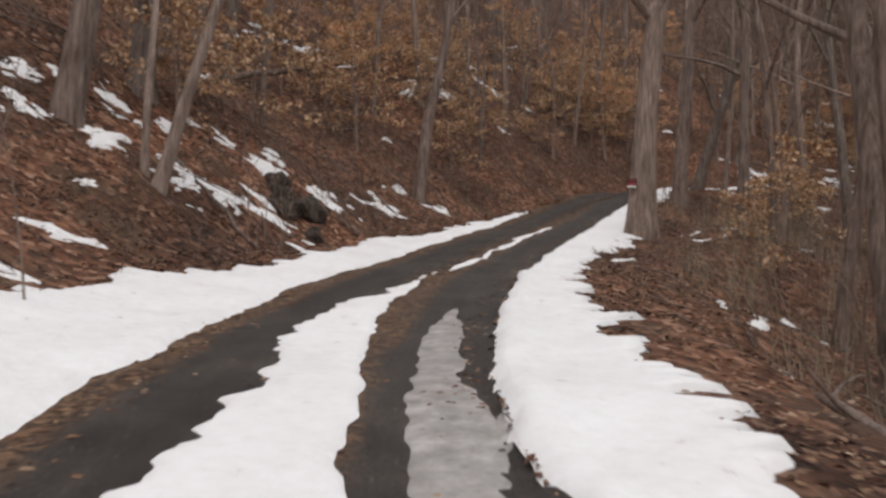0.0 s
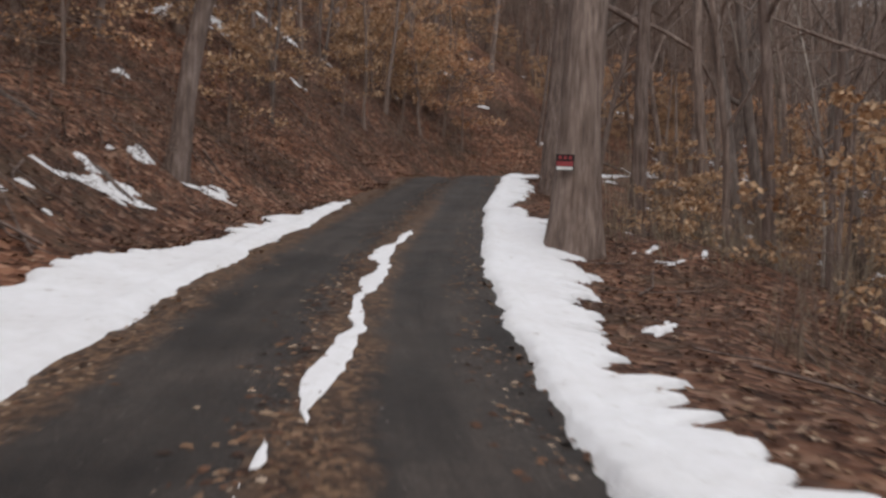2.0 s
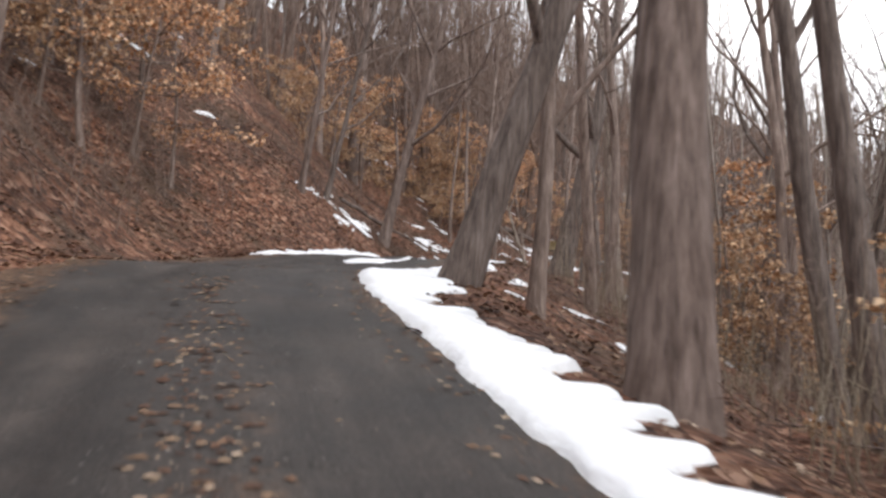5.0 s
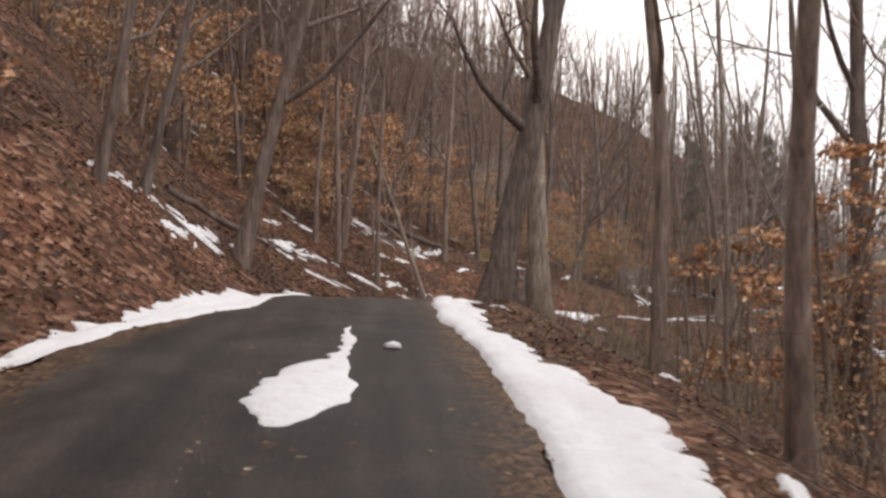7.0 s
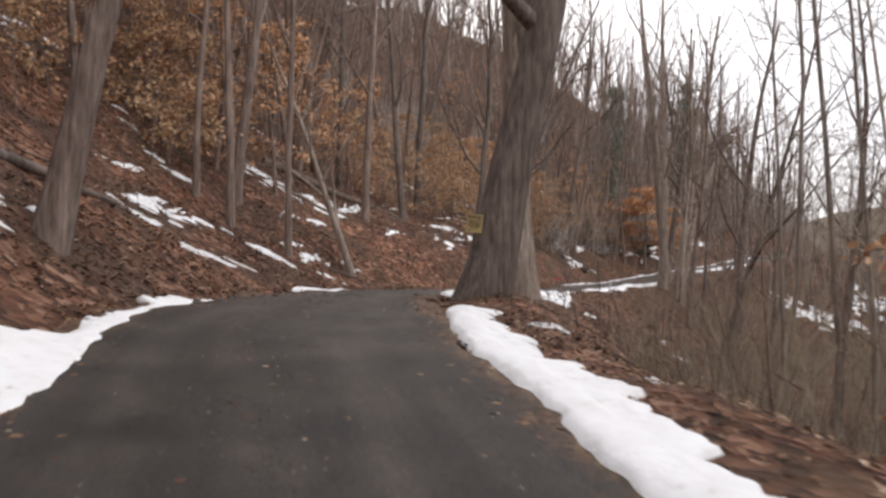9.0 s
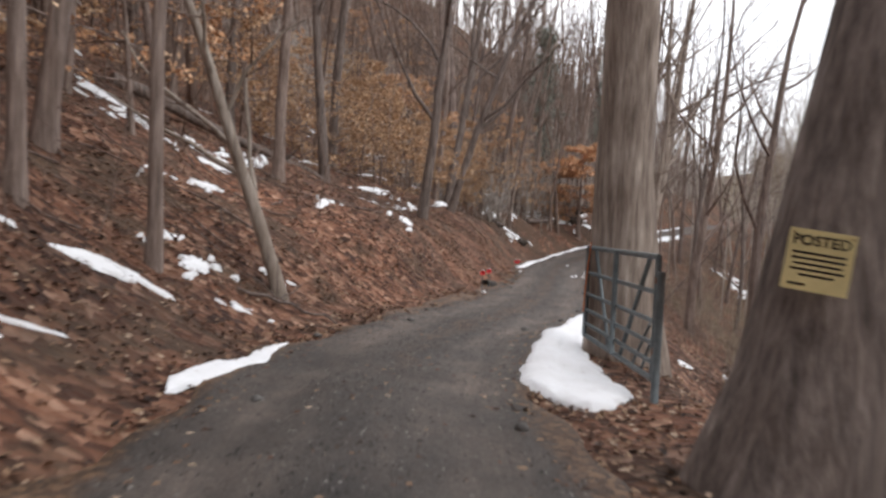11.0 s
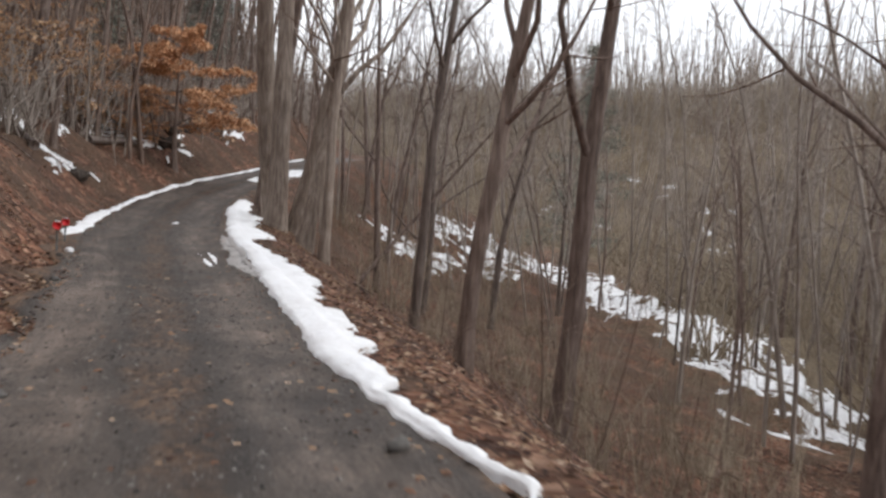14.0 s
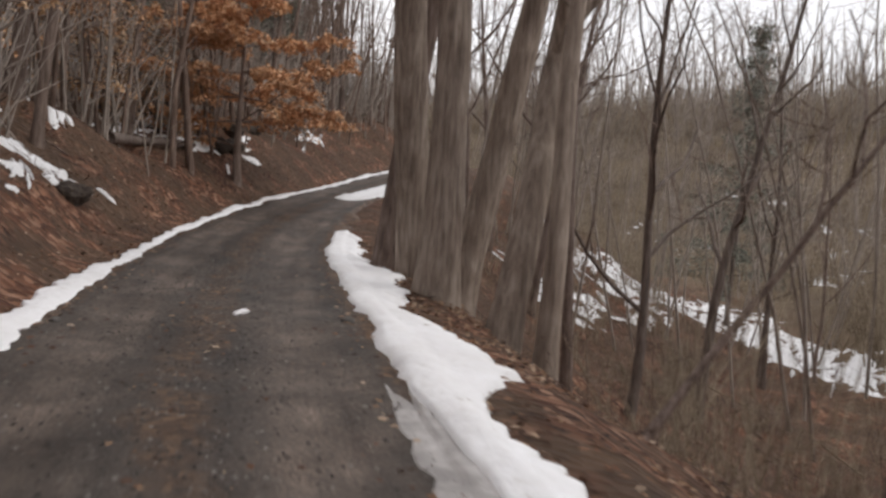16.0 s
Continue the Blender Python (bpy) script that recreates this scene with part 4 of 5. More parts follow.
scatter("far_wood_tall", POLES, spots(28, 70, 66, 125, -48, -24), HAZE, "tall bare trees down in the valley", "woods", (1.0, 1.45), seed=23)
scatter("far_wood_bend", FAR, spots(24, 420, 98, 150, 3, 24), TWIG, "hazy bare wood behind the far bend", "woods", (0.5, 1.0), seed=17)
scatter("far_canopy_uphill", CANOPY, spots(41, 130, 44, 78, 9, 34) + spots(50, 170, 78, 116, 18, 46), TWIG, "fine bare crowns of the wood uphill", "woods", seed=31)
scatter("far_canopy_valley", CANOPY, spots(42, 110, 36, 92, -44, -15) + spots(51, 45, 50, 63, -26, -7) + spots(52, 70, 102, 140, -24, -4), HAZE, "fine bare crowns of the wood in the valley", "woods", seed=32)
scatter("thicket_valley", THICKET, spots(18, 90, 50, 70, -40, -6) + spots(43, 110, 70, 150, -44, -24), DRY, "dense bare thicket on the valley side", "underbrush", seed=11)
# HAZE again: this thicket's stems are paled to imitate misty distance.
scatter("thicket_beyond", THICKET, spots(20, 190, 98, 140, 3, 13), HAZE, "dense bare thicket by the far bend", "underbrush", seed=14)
scatter("thicket_uphill", THICKET, spots(19, 150, 20, 80, 7, 32) + spots(48, 110, 80, 150, 11, 34), TWIG, "dense bare thicket up the hillside", "underbrush", seed=13)
scatter("brushwood_valley", BUSH, spots(25, 200, 58, 72, -36, -4.2) + spots(44, 230, 72, 150, -13, -4.2) + spots(45, 220, 72, 150, -44, -26), DRY, "dry olive-brown brush on the valley side", "underbrush", (0.5, 1.1), seed=18)
scatter("brushwood_across", BUSH_FAR, across(7, 1300, -20, -100), DRY, "dry olive-brown brush across the valley", "underbrush", (0.9, 1.8), seed=19)
scatter("brushwood_downhill", BUSH, spots(26, 420, 6, 60, -24, -4.0), DRY, "dry brush below the lane", "underbrush", (0.35, 0.8), seed=20)
# Haze is painted into this brush by its pale stem colour.
scatter("brushwood_bend", BUSH_FAR, spots(27, 420, 94, 150, 4, 22), HAZE, "brush behind the far bend, paled for haze", "underbrush", (0.6, 1.3), seed=21)
scatter("whips_uphill", WHIPS, spots(14, 400, 4, 80, 3.2, 22) + spots(47, 90, 80, 125, 3.6, 22), TWIG, "thin bare saplings among the fallen leaves", "underbrush", seed=7)
scatter("whips_first_slope", WHIPS, spots(31, 130, 22, 47, 2.8, 7.5), TWIG, "thin bare saplings on the steep leafy slope", "underbrush", (0.6, 1.1), seed=27)
scatter("brush_first_slope", BRUSH, spots(32, 320, 20, 47, 2.6, 7.5), TWIG, "dry weeds and sprigs on the steep slope", "underbrush", seed=28)
scatter("whips_downhill", WHIPS, spots(15, 330, 4, 72, -20, -3.4) + spots(46, 60, 72, 125, -20, -3.4), TWIG, "thin bare saplings on the valley slope", "underbrush", seed=8)


def sticks(name, count, s0, s1, d0, d1, seed, label):
    """Fallen twigs and thin branches lying about on the leaves."""
    g, b = np.random.default_rng(seed), Build()
    for x, y in spots(seed, count, s0, s1, d0, d1, 0.3):
        a, n, r = g.uniform(0, 6.28), g.uniform(0.3, 1.5), g.uniform(0.006, 0.02)
        at = np.array([(x + k * n * math.cos(a + 0.25 * k), y + k * n * math.sin(a + 0.25 * k)) for k in (-0.5, 0.0, 0.5)])
        z = ground(at[:, 0], at[:, 1]) + r + g.uniform(0.01, 0.06) + np.array((0, 0, g.uniform(0, 0.12)))
        b.tube(np.column_stack([at, z]), (r, r * 0.85, r * 0.4), 4)
    return tagged(new(name, b.mesh(name, BARKS[0])), label, "sticks", kind="stuff")


sticks("sticks_on_bank", 360, 13, 46, 3.3, 11, 71, "fallen sticks scattered over the leaves")
sticks("sticks_on_upper_bank", 500, 46, 105, 3.4, 11, 72, "fallen sticks scattered over the leaves")
sticks("sticks_below_lane", 300, 4, 100, -9, -3.2, 73, "fallen sticks scattered below the lane")
scatter("brush_uphill", BRUSH, spots(16, 700, 4, 110, 3.0, 11), TWIG, "dry weeds and sprigs on the bank", "underbrush", seed=9)
scatter("brush_downhill", BRUSH, spots(17, 560, 4, 110, -9, -2.6), TWIG, "dry weeds and sprigs below the lane", "underbrush", seed=10)


def fallen_leaves(name, count, s0, s1, d0, d1, seed, size=0.075, label="brown leaves lying on the slope", near=1.6):
    g = np.random.default_rng(seed)
    s, u = g.uniform(s0, s1, count), g.random(count)**near
    x, y = spot(s, d0 + (d1 - d0) * u)
    s2, d2 = along(x, y)
    keep = ((d2 > edge_l(s2) - 0.15) | (d2 < edge_r(s2) + 0.1)) & (g.random(count) < 0.78 + 0.75 * fbm(x * 0.7, y * 0.7, seed, 3))
    x, y = x[keep], y[keep]
    n = len(x)
    at = np.stack([x, y, ground(x, y) + 0.012], 1)
    a = g.uniform(0, 6.28, n)
    k = (size * g.uniform(0.6, 1.3, n))[:, None]
    ux, vx = np.stack([np.cos(a), np.sin(a), g.normal(0.03, 0.22, n)], 1), np.stack([-np.sin(a), np.cos(a), g.normal(0.03, 0.22, n)], 1)
    curl = np.stack([np.zeros(n), np.zeros(n), g.uniform(0.0, 0.3, n)], 1)
    v = np.stack([at - ux * k * 0.6 + curl * k * 0.5, at + vx * k * 0.36 + curl * k, at + ux * k * 0.6, at - vx * k * 0.36 + curl * k], 1).reshape(-1, 3)
    i = np.arange(n)[:, None] * 4
    f = np.concatenate([i + (0, 1, 2), i + (0, 2, 3)], 1).reshape(-1, 3)
    return tagged(new(name, soup(name, v, f, LEAVES)), label, "leaves", kind="stuff")


fallen_leaves("leaves_on_bank", 80000, 3, 45, 1.3, 13, 21, 0.058)
fallen_leaves("leaves_on_upper_bank", 72000, 45, 86, 1.1, 12, 22, 0.06)
fallen_leaves("leaves_on_far_bank", 14000, 85, 112, 1.2, 12, 25, 0.06)
fallen_leaves("leaves_below_lane", 52000, 3, 60, -1.0, -9, 23, 0.058)
fallen_leaves("leaves_above_valley", 42000, 60, 100, -0.8, -8, 24, 0.055)


def lane_debris(name, count, s0, s1, seed, size, material, label, category, spread, flat=0.35, mid=0.5):
    """Grit, pebbles or leaves lying on the lane: a share mid of them down the middle, the rest along the edges."""
    g = np.random.default_rng(seed)
    s = g.uniform(s0, s1, count)
    lo, hi = edge_r(s), edge_l(s)
    centre = (lo + hi) / 2 + g.normal(0, spread, count)
    rim = np.where(g.random(count) < 0.5, lo + np.abs(g.normal(0, 0.22, count)), hi - np.abs(g.normal(0, 0.22, count)))
    d = np.where(g.random(count) < mid, centre, rim)
    x, y, z = lane_height(s, d)
    k = size * g.uniform(0.4, 1.5, count)**1.5
    a = g.uniform(0, 6.28, count)
    ux, uy = np.cos(a) * k, np.sin(a) * k
    w = g.uniform(0.5, 0.9, count)
    h = k * flat * g.uniform(0.6, 1.4, count)
    at = np.stack([x, y, z], 1)
    rim_pts = [at + np.stack([ux, uy, 0 * h], 1), at + np.stack([-uy * w, ux * w, h * 0.3], 1), at + np.stack([-ux, -uy, 0 * h], 1), at + np.stack([uy * w, -ux * w, h * 0.2], 1)]
    v = np.stack(rim_pts + [at + np.stack([ux * 0.15, uy * 0.15, h], 1)], 1).reshape(-1, 3)
    i = np.arange(count)[:, None] * 5
    f = np.concatenate([i + (0, 1, 4), i + (1, 2, 4), i + (2, 3, 4), i + (3, 0, 4)], 1).reshape(-1, 3)
    return tagged(new(name, soup(name, v, f, material)), label, category, kind="stuff")


lane_debris("grit_on_lane", 15000, 2, 60, 81, 0.009, GRIT, "scattered grit and small stones on the lane", "gravel", 0.55, 0.5, 0.7)
lane_debris("gravel_on_lane", 30000, 56, 104, 82, 0.0115, GRIT, "loose gravel worn into the lane", "gravel", 0.5, 0.5, 0.75)
lane_debris("leaves_in_lane_middle", 6500, 2, 36, 83, 0.028, LEAVES, "trodden brown leaves between the wheel tracks", "leaves", 0.16, 0.25, 0.6)
lane_debris("leaves_on_lane", 3500, 36, 104, 84, 0.024, LEAVES, "trodden brown leaves along the lane", "leaves", 0.3, 0.25, 0.3)


# ---- saplings that keep their withered leaves ----
def beech(seed, h, r, tiers, reach, count, material, label, size=0.075):
    """A young tree with level branches in tiers, hung with dead leaves."""
    g = np.random.default_rng(seed)
    root, tb, tw, tips = new("beech_tree"), Build(), Build(), []
    pts, rad = trunk_tube(tb, g, r, h, (g.normal(0, 0.04), g.normal(0, 0.04), 1), 0.03, 8, 0.15)
    part("trunk", tb.mesh("trunk", BARKS[1]), root)
    for k in range(tiers):
        u = 0.3 + 0.68 * (k + g.random() * 0.8) / tiers
        i = min(int(u * (len(pts) - 1)), len(pts) - 2)
        a = g.uniform(0, 6.28)
        n = reach * (1.25 - u) * g.uniform(0.7, 1.2) + 0.25
        q = stem_path(g, pts[i], (math.cos(a), math.sin(a), g.normal(0.12, 0.12)), n, 5, 0.1)
        part("limb", Build().tube(q, np.linspace(min(rad[i] * 0.5, 0.03), 0.006, 5), 5).mesh("limb", BARKS[1]), root)
        for j in range(1, 5):
            for side in (-1, 1, 0):
                b = a + side * g.uniform(0.5, 1.1) + g.normal(0, 0.2)
                e = stem_path(g, q[j], (math.cos(b), math.sin(b), g.normal(0.02, 0.12)), n * g.uniform(0.25, 0.5) * (1.2 - j / 6), 3, 0.12)
                tw.tube(e, (0.007, 0.005, 0.003), 3)
                tips += [(e[0], e[1]), (e[1], e[2])]
    part("crown", tw.mesh("crown", TWIG), root, "fine level twigs")
    part("foliage", leaf_cloud(g, tips, count, material, size), root, "withered leaves still hanging")
    return tagged(root, label, "tree", "leafy saplings")


stand(beech(700, 6.6, 0.13, 30, 3.7, 21000, BEECH, "young beech with bright orange leaves above the lane", 0.125), 73.6, 56.4)
TAN_KINDS = [beech(710 + k, h, r, n, reach, c, m, label, 0.1) for k, (h, r, n, reach, c, m, label) in enumerate((
    (5.2, 0.05, 18, 2.0, 1600, TAN, "slender sapling hung with tan leaves"),
    (3.6, 0.035, 14, 1.5, 1050, TAN, "small sapling hung with tan leaves"),
    (5.6, 0.06, 18, 2.2, 1400, BEECH, "slender sapling hung with orange leaves"),
    (2.4, 0.025, 11, 1.2, 750, TAN, "low sapling hung with tan leaves")))]
g = np.random.default_rng(31)


def sow_leafy(count, s0, s1, d0, d1, kinds):
    for x, y in spots(int(g.integers(1e6)), count, s0, s1, d0, d1, 1.6):
        k = TAN_KINDS[int(g.choice(kinds))]
        copy_thing(k, Matrix.Translation((x, y, height(x, y) - 0.05)) @ Matrix.Rotation(g.uniform(0, 6.28), 4, "Z") @ Matrix.Scale(g.uniform(0.8, 1.25), 4))


sow_leafy(26, 30, 47, 4.5, 12, (0, 1, 2, 3))
sow_leafy(14, 16, 34, 6.0, 14, (0, 1, 2))
sow_leafy(9, 26, 43, 4.6, 9, (1, 1, 3))
sow_leafy(20, 46, 62, 5.0, 15, (0, 1, 2, 3))
sow_leafy(12, 60, 74, 5.0, 12, (1, 2, 3))
sow_leafy(14, 58, 78, 7.0, 18, (0, 0, 2))
sow_leafy(34, 40, 64, -19, -8, (0, 1, 1, 2, 3))
sow_leafy(10, 20, 40, -12, -4.5, (1, 3, 3))
sow_leafy(10, 62, 80, -24, -12, (1, 3))
sow_leafy(22, 82, 110, 4.6, 9, (0, 0, 1, 2))
sow_leafy(26, 80, 108, 5.6, 16, (0, 0, 1, 2, 3))
sow_leafy(24, 96, 120, 7.0, 20, (0, 0, 1, 2))
for k, (x, y) in zip(TAN_KINDS, ((3.2, 42.6), (6.0, 44.5), (29.5, 60.0), (22.0, 36.5))):
    stand(k, x, y)


def conifer(seed, h, label):
    """A thin evergreen with drooping tiers of needles."""
    g = np.random.default_rng(seed)
    root, tb, tips = new("conifer_tree"), Build(), []
    pts, rad = trunk_tube(tb, g, 0.16, h, (0.01, 0.0, 1), 0.01, 8, 0.1)
    part("trunk", tb.mesh("trunk", BARKS[2]), root)
    for k in range(70):
        u = 0.15 + 0.84 * (k + g.normal(0, 1.5)) / 74
        i = min(int(u * (len(pts) - 1)), len(pts) - 2)
        p = pts[i] + (pts[i + 1] - pts[i]) * (u * (len(pts) - 1) - i)
        a = 2.4 * k + g.normal(0, 0.3)
        n = (1.05 - u) * h * 0.26 * g.uniform(0.25, 1.15) + 0.2
        q = stem_path(g, p, (math.cos(a), math.sin(a), g.normal(0.15, 0.12)), n, 4, 0.09, -0.05)
        part("limb", Build().tube(q, np.linspace(0.025, 0.005, 4), 4).mesh("limb", BARKS[2]), root)
        tips += [(q[0] * 0.5 + q[1] * 0.5, q[2]), (q[1], q[3]), (q[2], q[3])]
    part("foliage", leaf_cloud(g, tips, 15000, NEEDLES, 0.13, 0.2, 0.15), root, "green needles paled for haze")
    return tagged(root, label, "tree", "evergreens")


stand(conifer(802, 13, "dark evergreen above the far bend"), 80.0, 61.0)
stand(conifer(803, 17.5, "tall dull-green evergreen across the valley"), 91.0, 32.1)
stand(conifer(804, 14, "dull-green evergreen behind the far bend"), 92.0, 57.5)


# ---- snow left on the slopes ----
def patches(name, rows, label, seed, thick=0.04, slant=0.55, crumbs=6):
    """Remnants of snow lying on the slope: x, y, half length and half width of each."""
    g = np.random.default_rng(seed)
    vs, fs, n = [], [], 0
    rings, spokes = 3, 22
    whole = []
    for x, y, a, b in rows:
        s, _ = along(x, y)
        j = int(np.argmin(np.abs(LS - s[0])))
        turn = math.atan2(LT[j, 1], LT[j, 0]) - slant + g.normal(0, 0.25)
        whole.append((x, y, a, b, turn))
        for _ in range(crumbs):
            u, v = g.normal(0, 1.3) * a, g.normal(0, 1.2) * b
            k = g.uniform(0.12, 0.42)
            whole.append((x + u * math.cos(turn) - v * math.sin(turn), y + u * math.sin(turn) + v * math.cos(turn), a * k * 1.3, b * k, turn + g.normal(0, 0.3)))
    for x, y, a, b, turn in whole:
        seed2 = int(g.integers(1000))
        th = np.arange(spokes) * 2 * math.pi / spokes
        edge = np.clip(0.95 + 0.75 * fbm(np.cos(th) * 1.9 + seed2, np.sin(th) * 1.9, 51, 4), 0.15, 1.9)
        rad = np.linspace(0, 1, rings + 1)[1:, None] * edge
        lx, ly = rad * np.cos(th) * a * 1.25, rad * np.sin(th) * b
        px = np.r_[x, (x + lx * math.cos(turn) - ly * math.sin(turn)).ravel()]
        py = np.r_[y, (y + lx * math.sin(turn) + ly * math.cos(turn)).ravel()]
        h = np.r_[1.0, np.repeat(np.sqrt(np.clip(1 - np.linspace(0, 1, rings + 1)[1:]**2, 0, 1)), spokes)]
        pz = ground(px, py) + thick * h * (0.7 + 0.6 * vnoise(px * 6, py * 6, 5)) + np.where(h < 0.01, -0.04, 0.015)
        vs.append(np.stack([px, py, pz], 1))
        k = np.arange(spokes)
        k2 = (k + 1) % spokes
        fs.append(np.stack([0 * k, 1 + k, 1 + k2], 1) + n)
        for r in range(rings - 1):
            o = n + 1 + r * spokes
            fs.append(np.stack([o + k, o + spokes + k, o + spokes + k2], 1))
            fs.append(np.stack([o + k, o + spokes + k2, o + k2], 1))
        n += len(px)
    me = soup(name, np.vstack(vs), np.vstack(fs), SNOW)
    me.polygons.foreach_set("use_smooth", [True] * len(me.polygons))
    return tagged(new(name, me), label, "snow", kind="stuff")


patches("snow_remnants_first_bank", [
    (-3.5, 18.6, 0.50, 0.28), (-2.8, 16.7, 0.49, 0.28), (-2.1, 19.4, 0.34, 0.28), (-4.1, 15.0, 0.56, 0.15), (-3.9, 15.7, 0.64, 0.07), (-6.0, 16.1, 0.36, 0.30),
    (-4.1, 10.5, 0.40, 0.10), (-3.4, 8.6, 0.40, 0.21), (-5.3, 14.2, 0.31, 0.24), (-0.9, 22.1, 0.48, 0.10), (-0.9, 34.5, 1.04, 0.28), (-5.5, 32.7, 0.88, 0.21),
    (2.5, 40.5, 0.94, 0.35), (-6.3, 13.2, 0.26, 0.32), (-5.1, 16.9, 0.21, 0.23), (0.4, 25.1, 0.29, 0.13), (-3.5, 16.0, 0.29, 0.17), (-6.9, 14.3, 0.29, 0.17),
    (0.3, 35.5, 0.61, 0.35), (-0.8, 22.5, 0.24, 0.17), (-0.8, 24.2, 0.20, 0.10)], "melting snow patches among fallen leaves", 61)
patches("snow_remnants_upper_bank", [
    (19.05, 49.18, 0.5, 0.2), (19.6, 49.5, 0.35, 0.12), (17.98, 48.32, 0.3, 0.1), (16.66, 48.44, 0.35, 0.08), (25.44, 53.68, 0.45, 0.18), (26.13, 53.48, 0.4, 0.15), (25.62, 52.06, 0.6, 0.05),
    (24.3, 52.5, 0.4, 0.07), (28.37, 53.34, 0.35, 0.13), (26.18, 55.32, 0.3, 0.08), (31.74, 53.46, 0.16, 0.1), (33.92, 58.44, 0.45, 0.28), (35.67, 57.19, 0.4, 0.16), (37.09, 58.81, 0.45, 0.3),
    (38.34, 58.08, 0.5, 0.18), (41.84, 56.46, 0.6, 0.16), (40.5, 66.5, 0.6, 0.37), (30.3, 64.8, 0.49, 0.41)],
    "melting snow patches among fallen leaves", 62, 0.04, 0.3)
patches("snow_remnants_gate_bank", [
    (34.83, 58.56, 0.5, 0.2), (34.58, 57.65, 0.3, 0.14), (36.96, 58.12, 0.3, 0.22), (36.52, 57.31, 0.3, 0.16), (33.27, 55.66, 0.26, 0.12), (32.23, 55.81, 0.2, 0.07), (30.3, 54.08, 0.24, 0.06),
    (30.32, 53.56, 0.24, 0.13), (30.13, 52.88, 0.14, 0.06), (37.17, 55.6, 0.35, 0.12), (39.44, 54.61, 0.3, 0.08), (45.65, 58.3, 0.5, 0.15), (46.9, 57.44, 0.45, 0.14), (45.2, 57.3, 0.3, 0.1),
    (51.38, 58.02, 0.5, 0.15), (55.68, 65.48, 0.7, 0.3), (61.3, 57.76, 0.3, 0.1)],
    "melting snow patches among fallen leaves", 63, 0.04, 0.0)
patches("snow_remnants_shelf", [
    (62.59, 66.0, 1.00, 0.45), (64.12, 62.56, 1.00, 0.45), (63.2, 58.13, 0.44, 0.15), (62.6, 58.3, 0.53, 0.27), (64.79, 59.82, 0.62, 0.27), (66.3, 59.0, 0.50, 0.21), (72.65, 62.33, 1.00, 0.45), (75.3, 58.1, 1.12, 0.45),
    (73.8, 57.6, 0.88, 0.30), (86.0, 54.8, 0.88, 0.30), (79.8, 62.1, 1.12, 0.45), (76.4, 60.7, 1.00, 0.38), (78.4, 62.4, 1.12, 0.45), (72.6, 59.4, 0.62, 0.22), (74.8, 59.3, 0.75, 0.30), (70.5, 60.6, 0.75, 0.30)],
    "broken snow lying among logs on the wooded shelf", 60, 0.05, 0.1)
g = np.random.default_rng(64)
more = [(x, y, g.uniform(0.12, 0.4), g.uniform(0.06, 0.16)) for x, y in spots(65, 150, 5, 125, 5.5, 22)]
patches("snow_remnants_uphill", more, "scattered flecks of snow up the slope", 66, 0.03, 0.55, 1)
more = [(x, y, g.uniform(0.1, 0.35), g.uniform(0.06, 0.2)) for x, y in spots(67, 130, 2, 75, -16, -2.8)]
patches("snow_remnants_downhill", more, "scattered flecks of snow below the lane", 68, 0.03, 0.55, 1)
STREAM = np.array([(58, 35.5), (64, 33), (71, 31.5), (77, 32.3), (84, 31.6), (90, 31.3), (98, 30.2), (93, 37), (86.5, 41.5)])
more = []
for _ in range(460):
    u = 8 * g.random()**0.8
    k = min(int(u), 7)
    p = STREAM[k] + (STREAM[k + 1] - STREAM[k]) * (u - k) + g.normal(0, 1.25, 2)
    more.append((p[0], p[1], g.uniform(0.25, 1.25), g.uniform(0.12, 0.42)))
more += [(g.uniform(110, 170), g.uniform(-8, 16), g.uniform(0.5, 2.2), g.uniform(0.2, 0.7)) for _ in range(60)]
more += [(77 + 9 * u + g.normal(0, 0.8), 47 - 9 * u + g.normal(0, 0.8), g.uniform(0.2, 0.8), g.uniform(0.12, 0.3)) for u in g.random(60)]
patches("snow_on_valley_floor", [m for m in more if along(m[0], m[1])[1][0] < -4.5], "broken snow cover on the valley floor", 69, 0.05, 0.2, 1)


# ---- fallen timber ----
def log(x0, y0, x1, y1, r, label, bark=0, lift=0.8, snow=False):
    g = np.random.default_rng(int(abs(x0 * 97 + y1 * 31)))
    a, b = np.array([x0, y0, height(x0, y0) + r * lift]), np.array([x1, y1, height(x1, y1) + r * lift])
    root = new("fallen_log")
    root.location = a
    n = 9
    pts = np.array([(b - a) * i / (n - 1) + g.normal(0, 0.03, 3) for i in range(n)])
    part("trunk", Build().tube(pts, np.linspace(r, r * 0.55, n), 9, True).mesh("trunk", BARKS[bark]), root)
    for k in range(2):
        p = pts[int(g.integers(3, 7))]
        q = stem_path(g, p, g.normal(0, 1, 3) * (1, 1, 0.2) + (0, 0, 0.5), 0.7, 4, 0.15)
        part("branch_stub", Build().tube(q, np.linspace(r * 0.35, 0.01, 4), 5, True).mesh("branch_stub", BARKS[bark]), root)
    return tagged(root, label, "log")


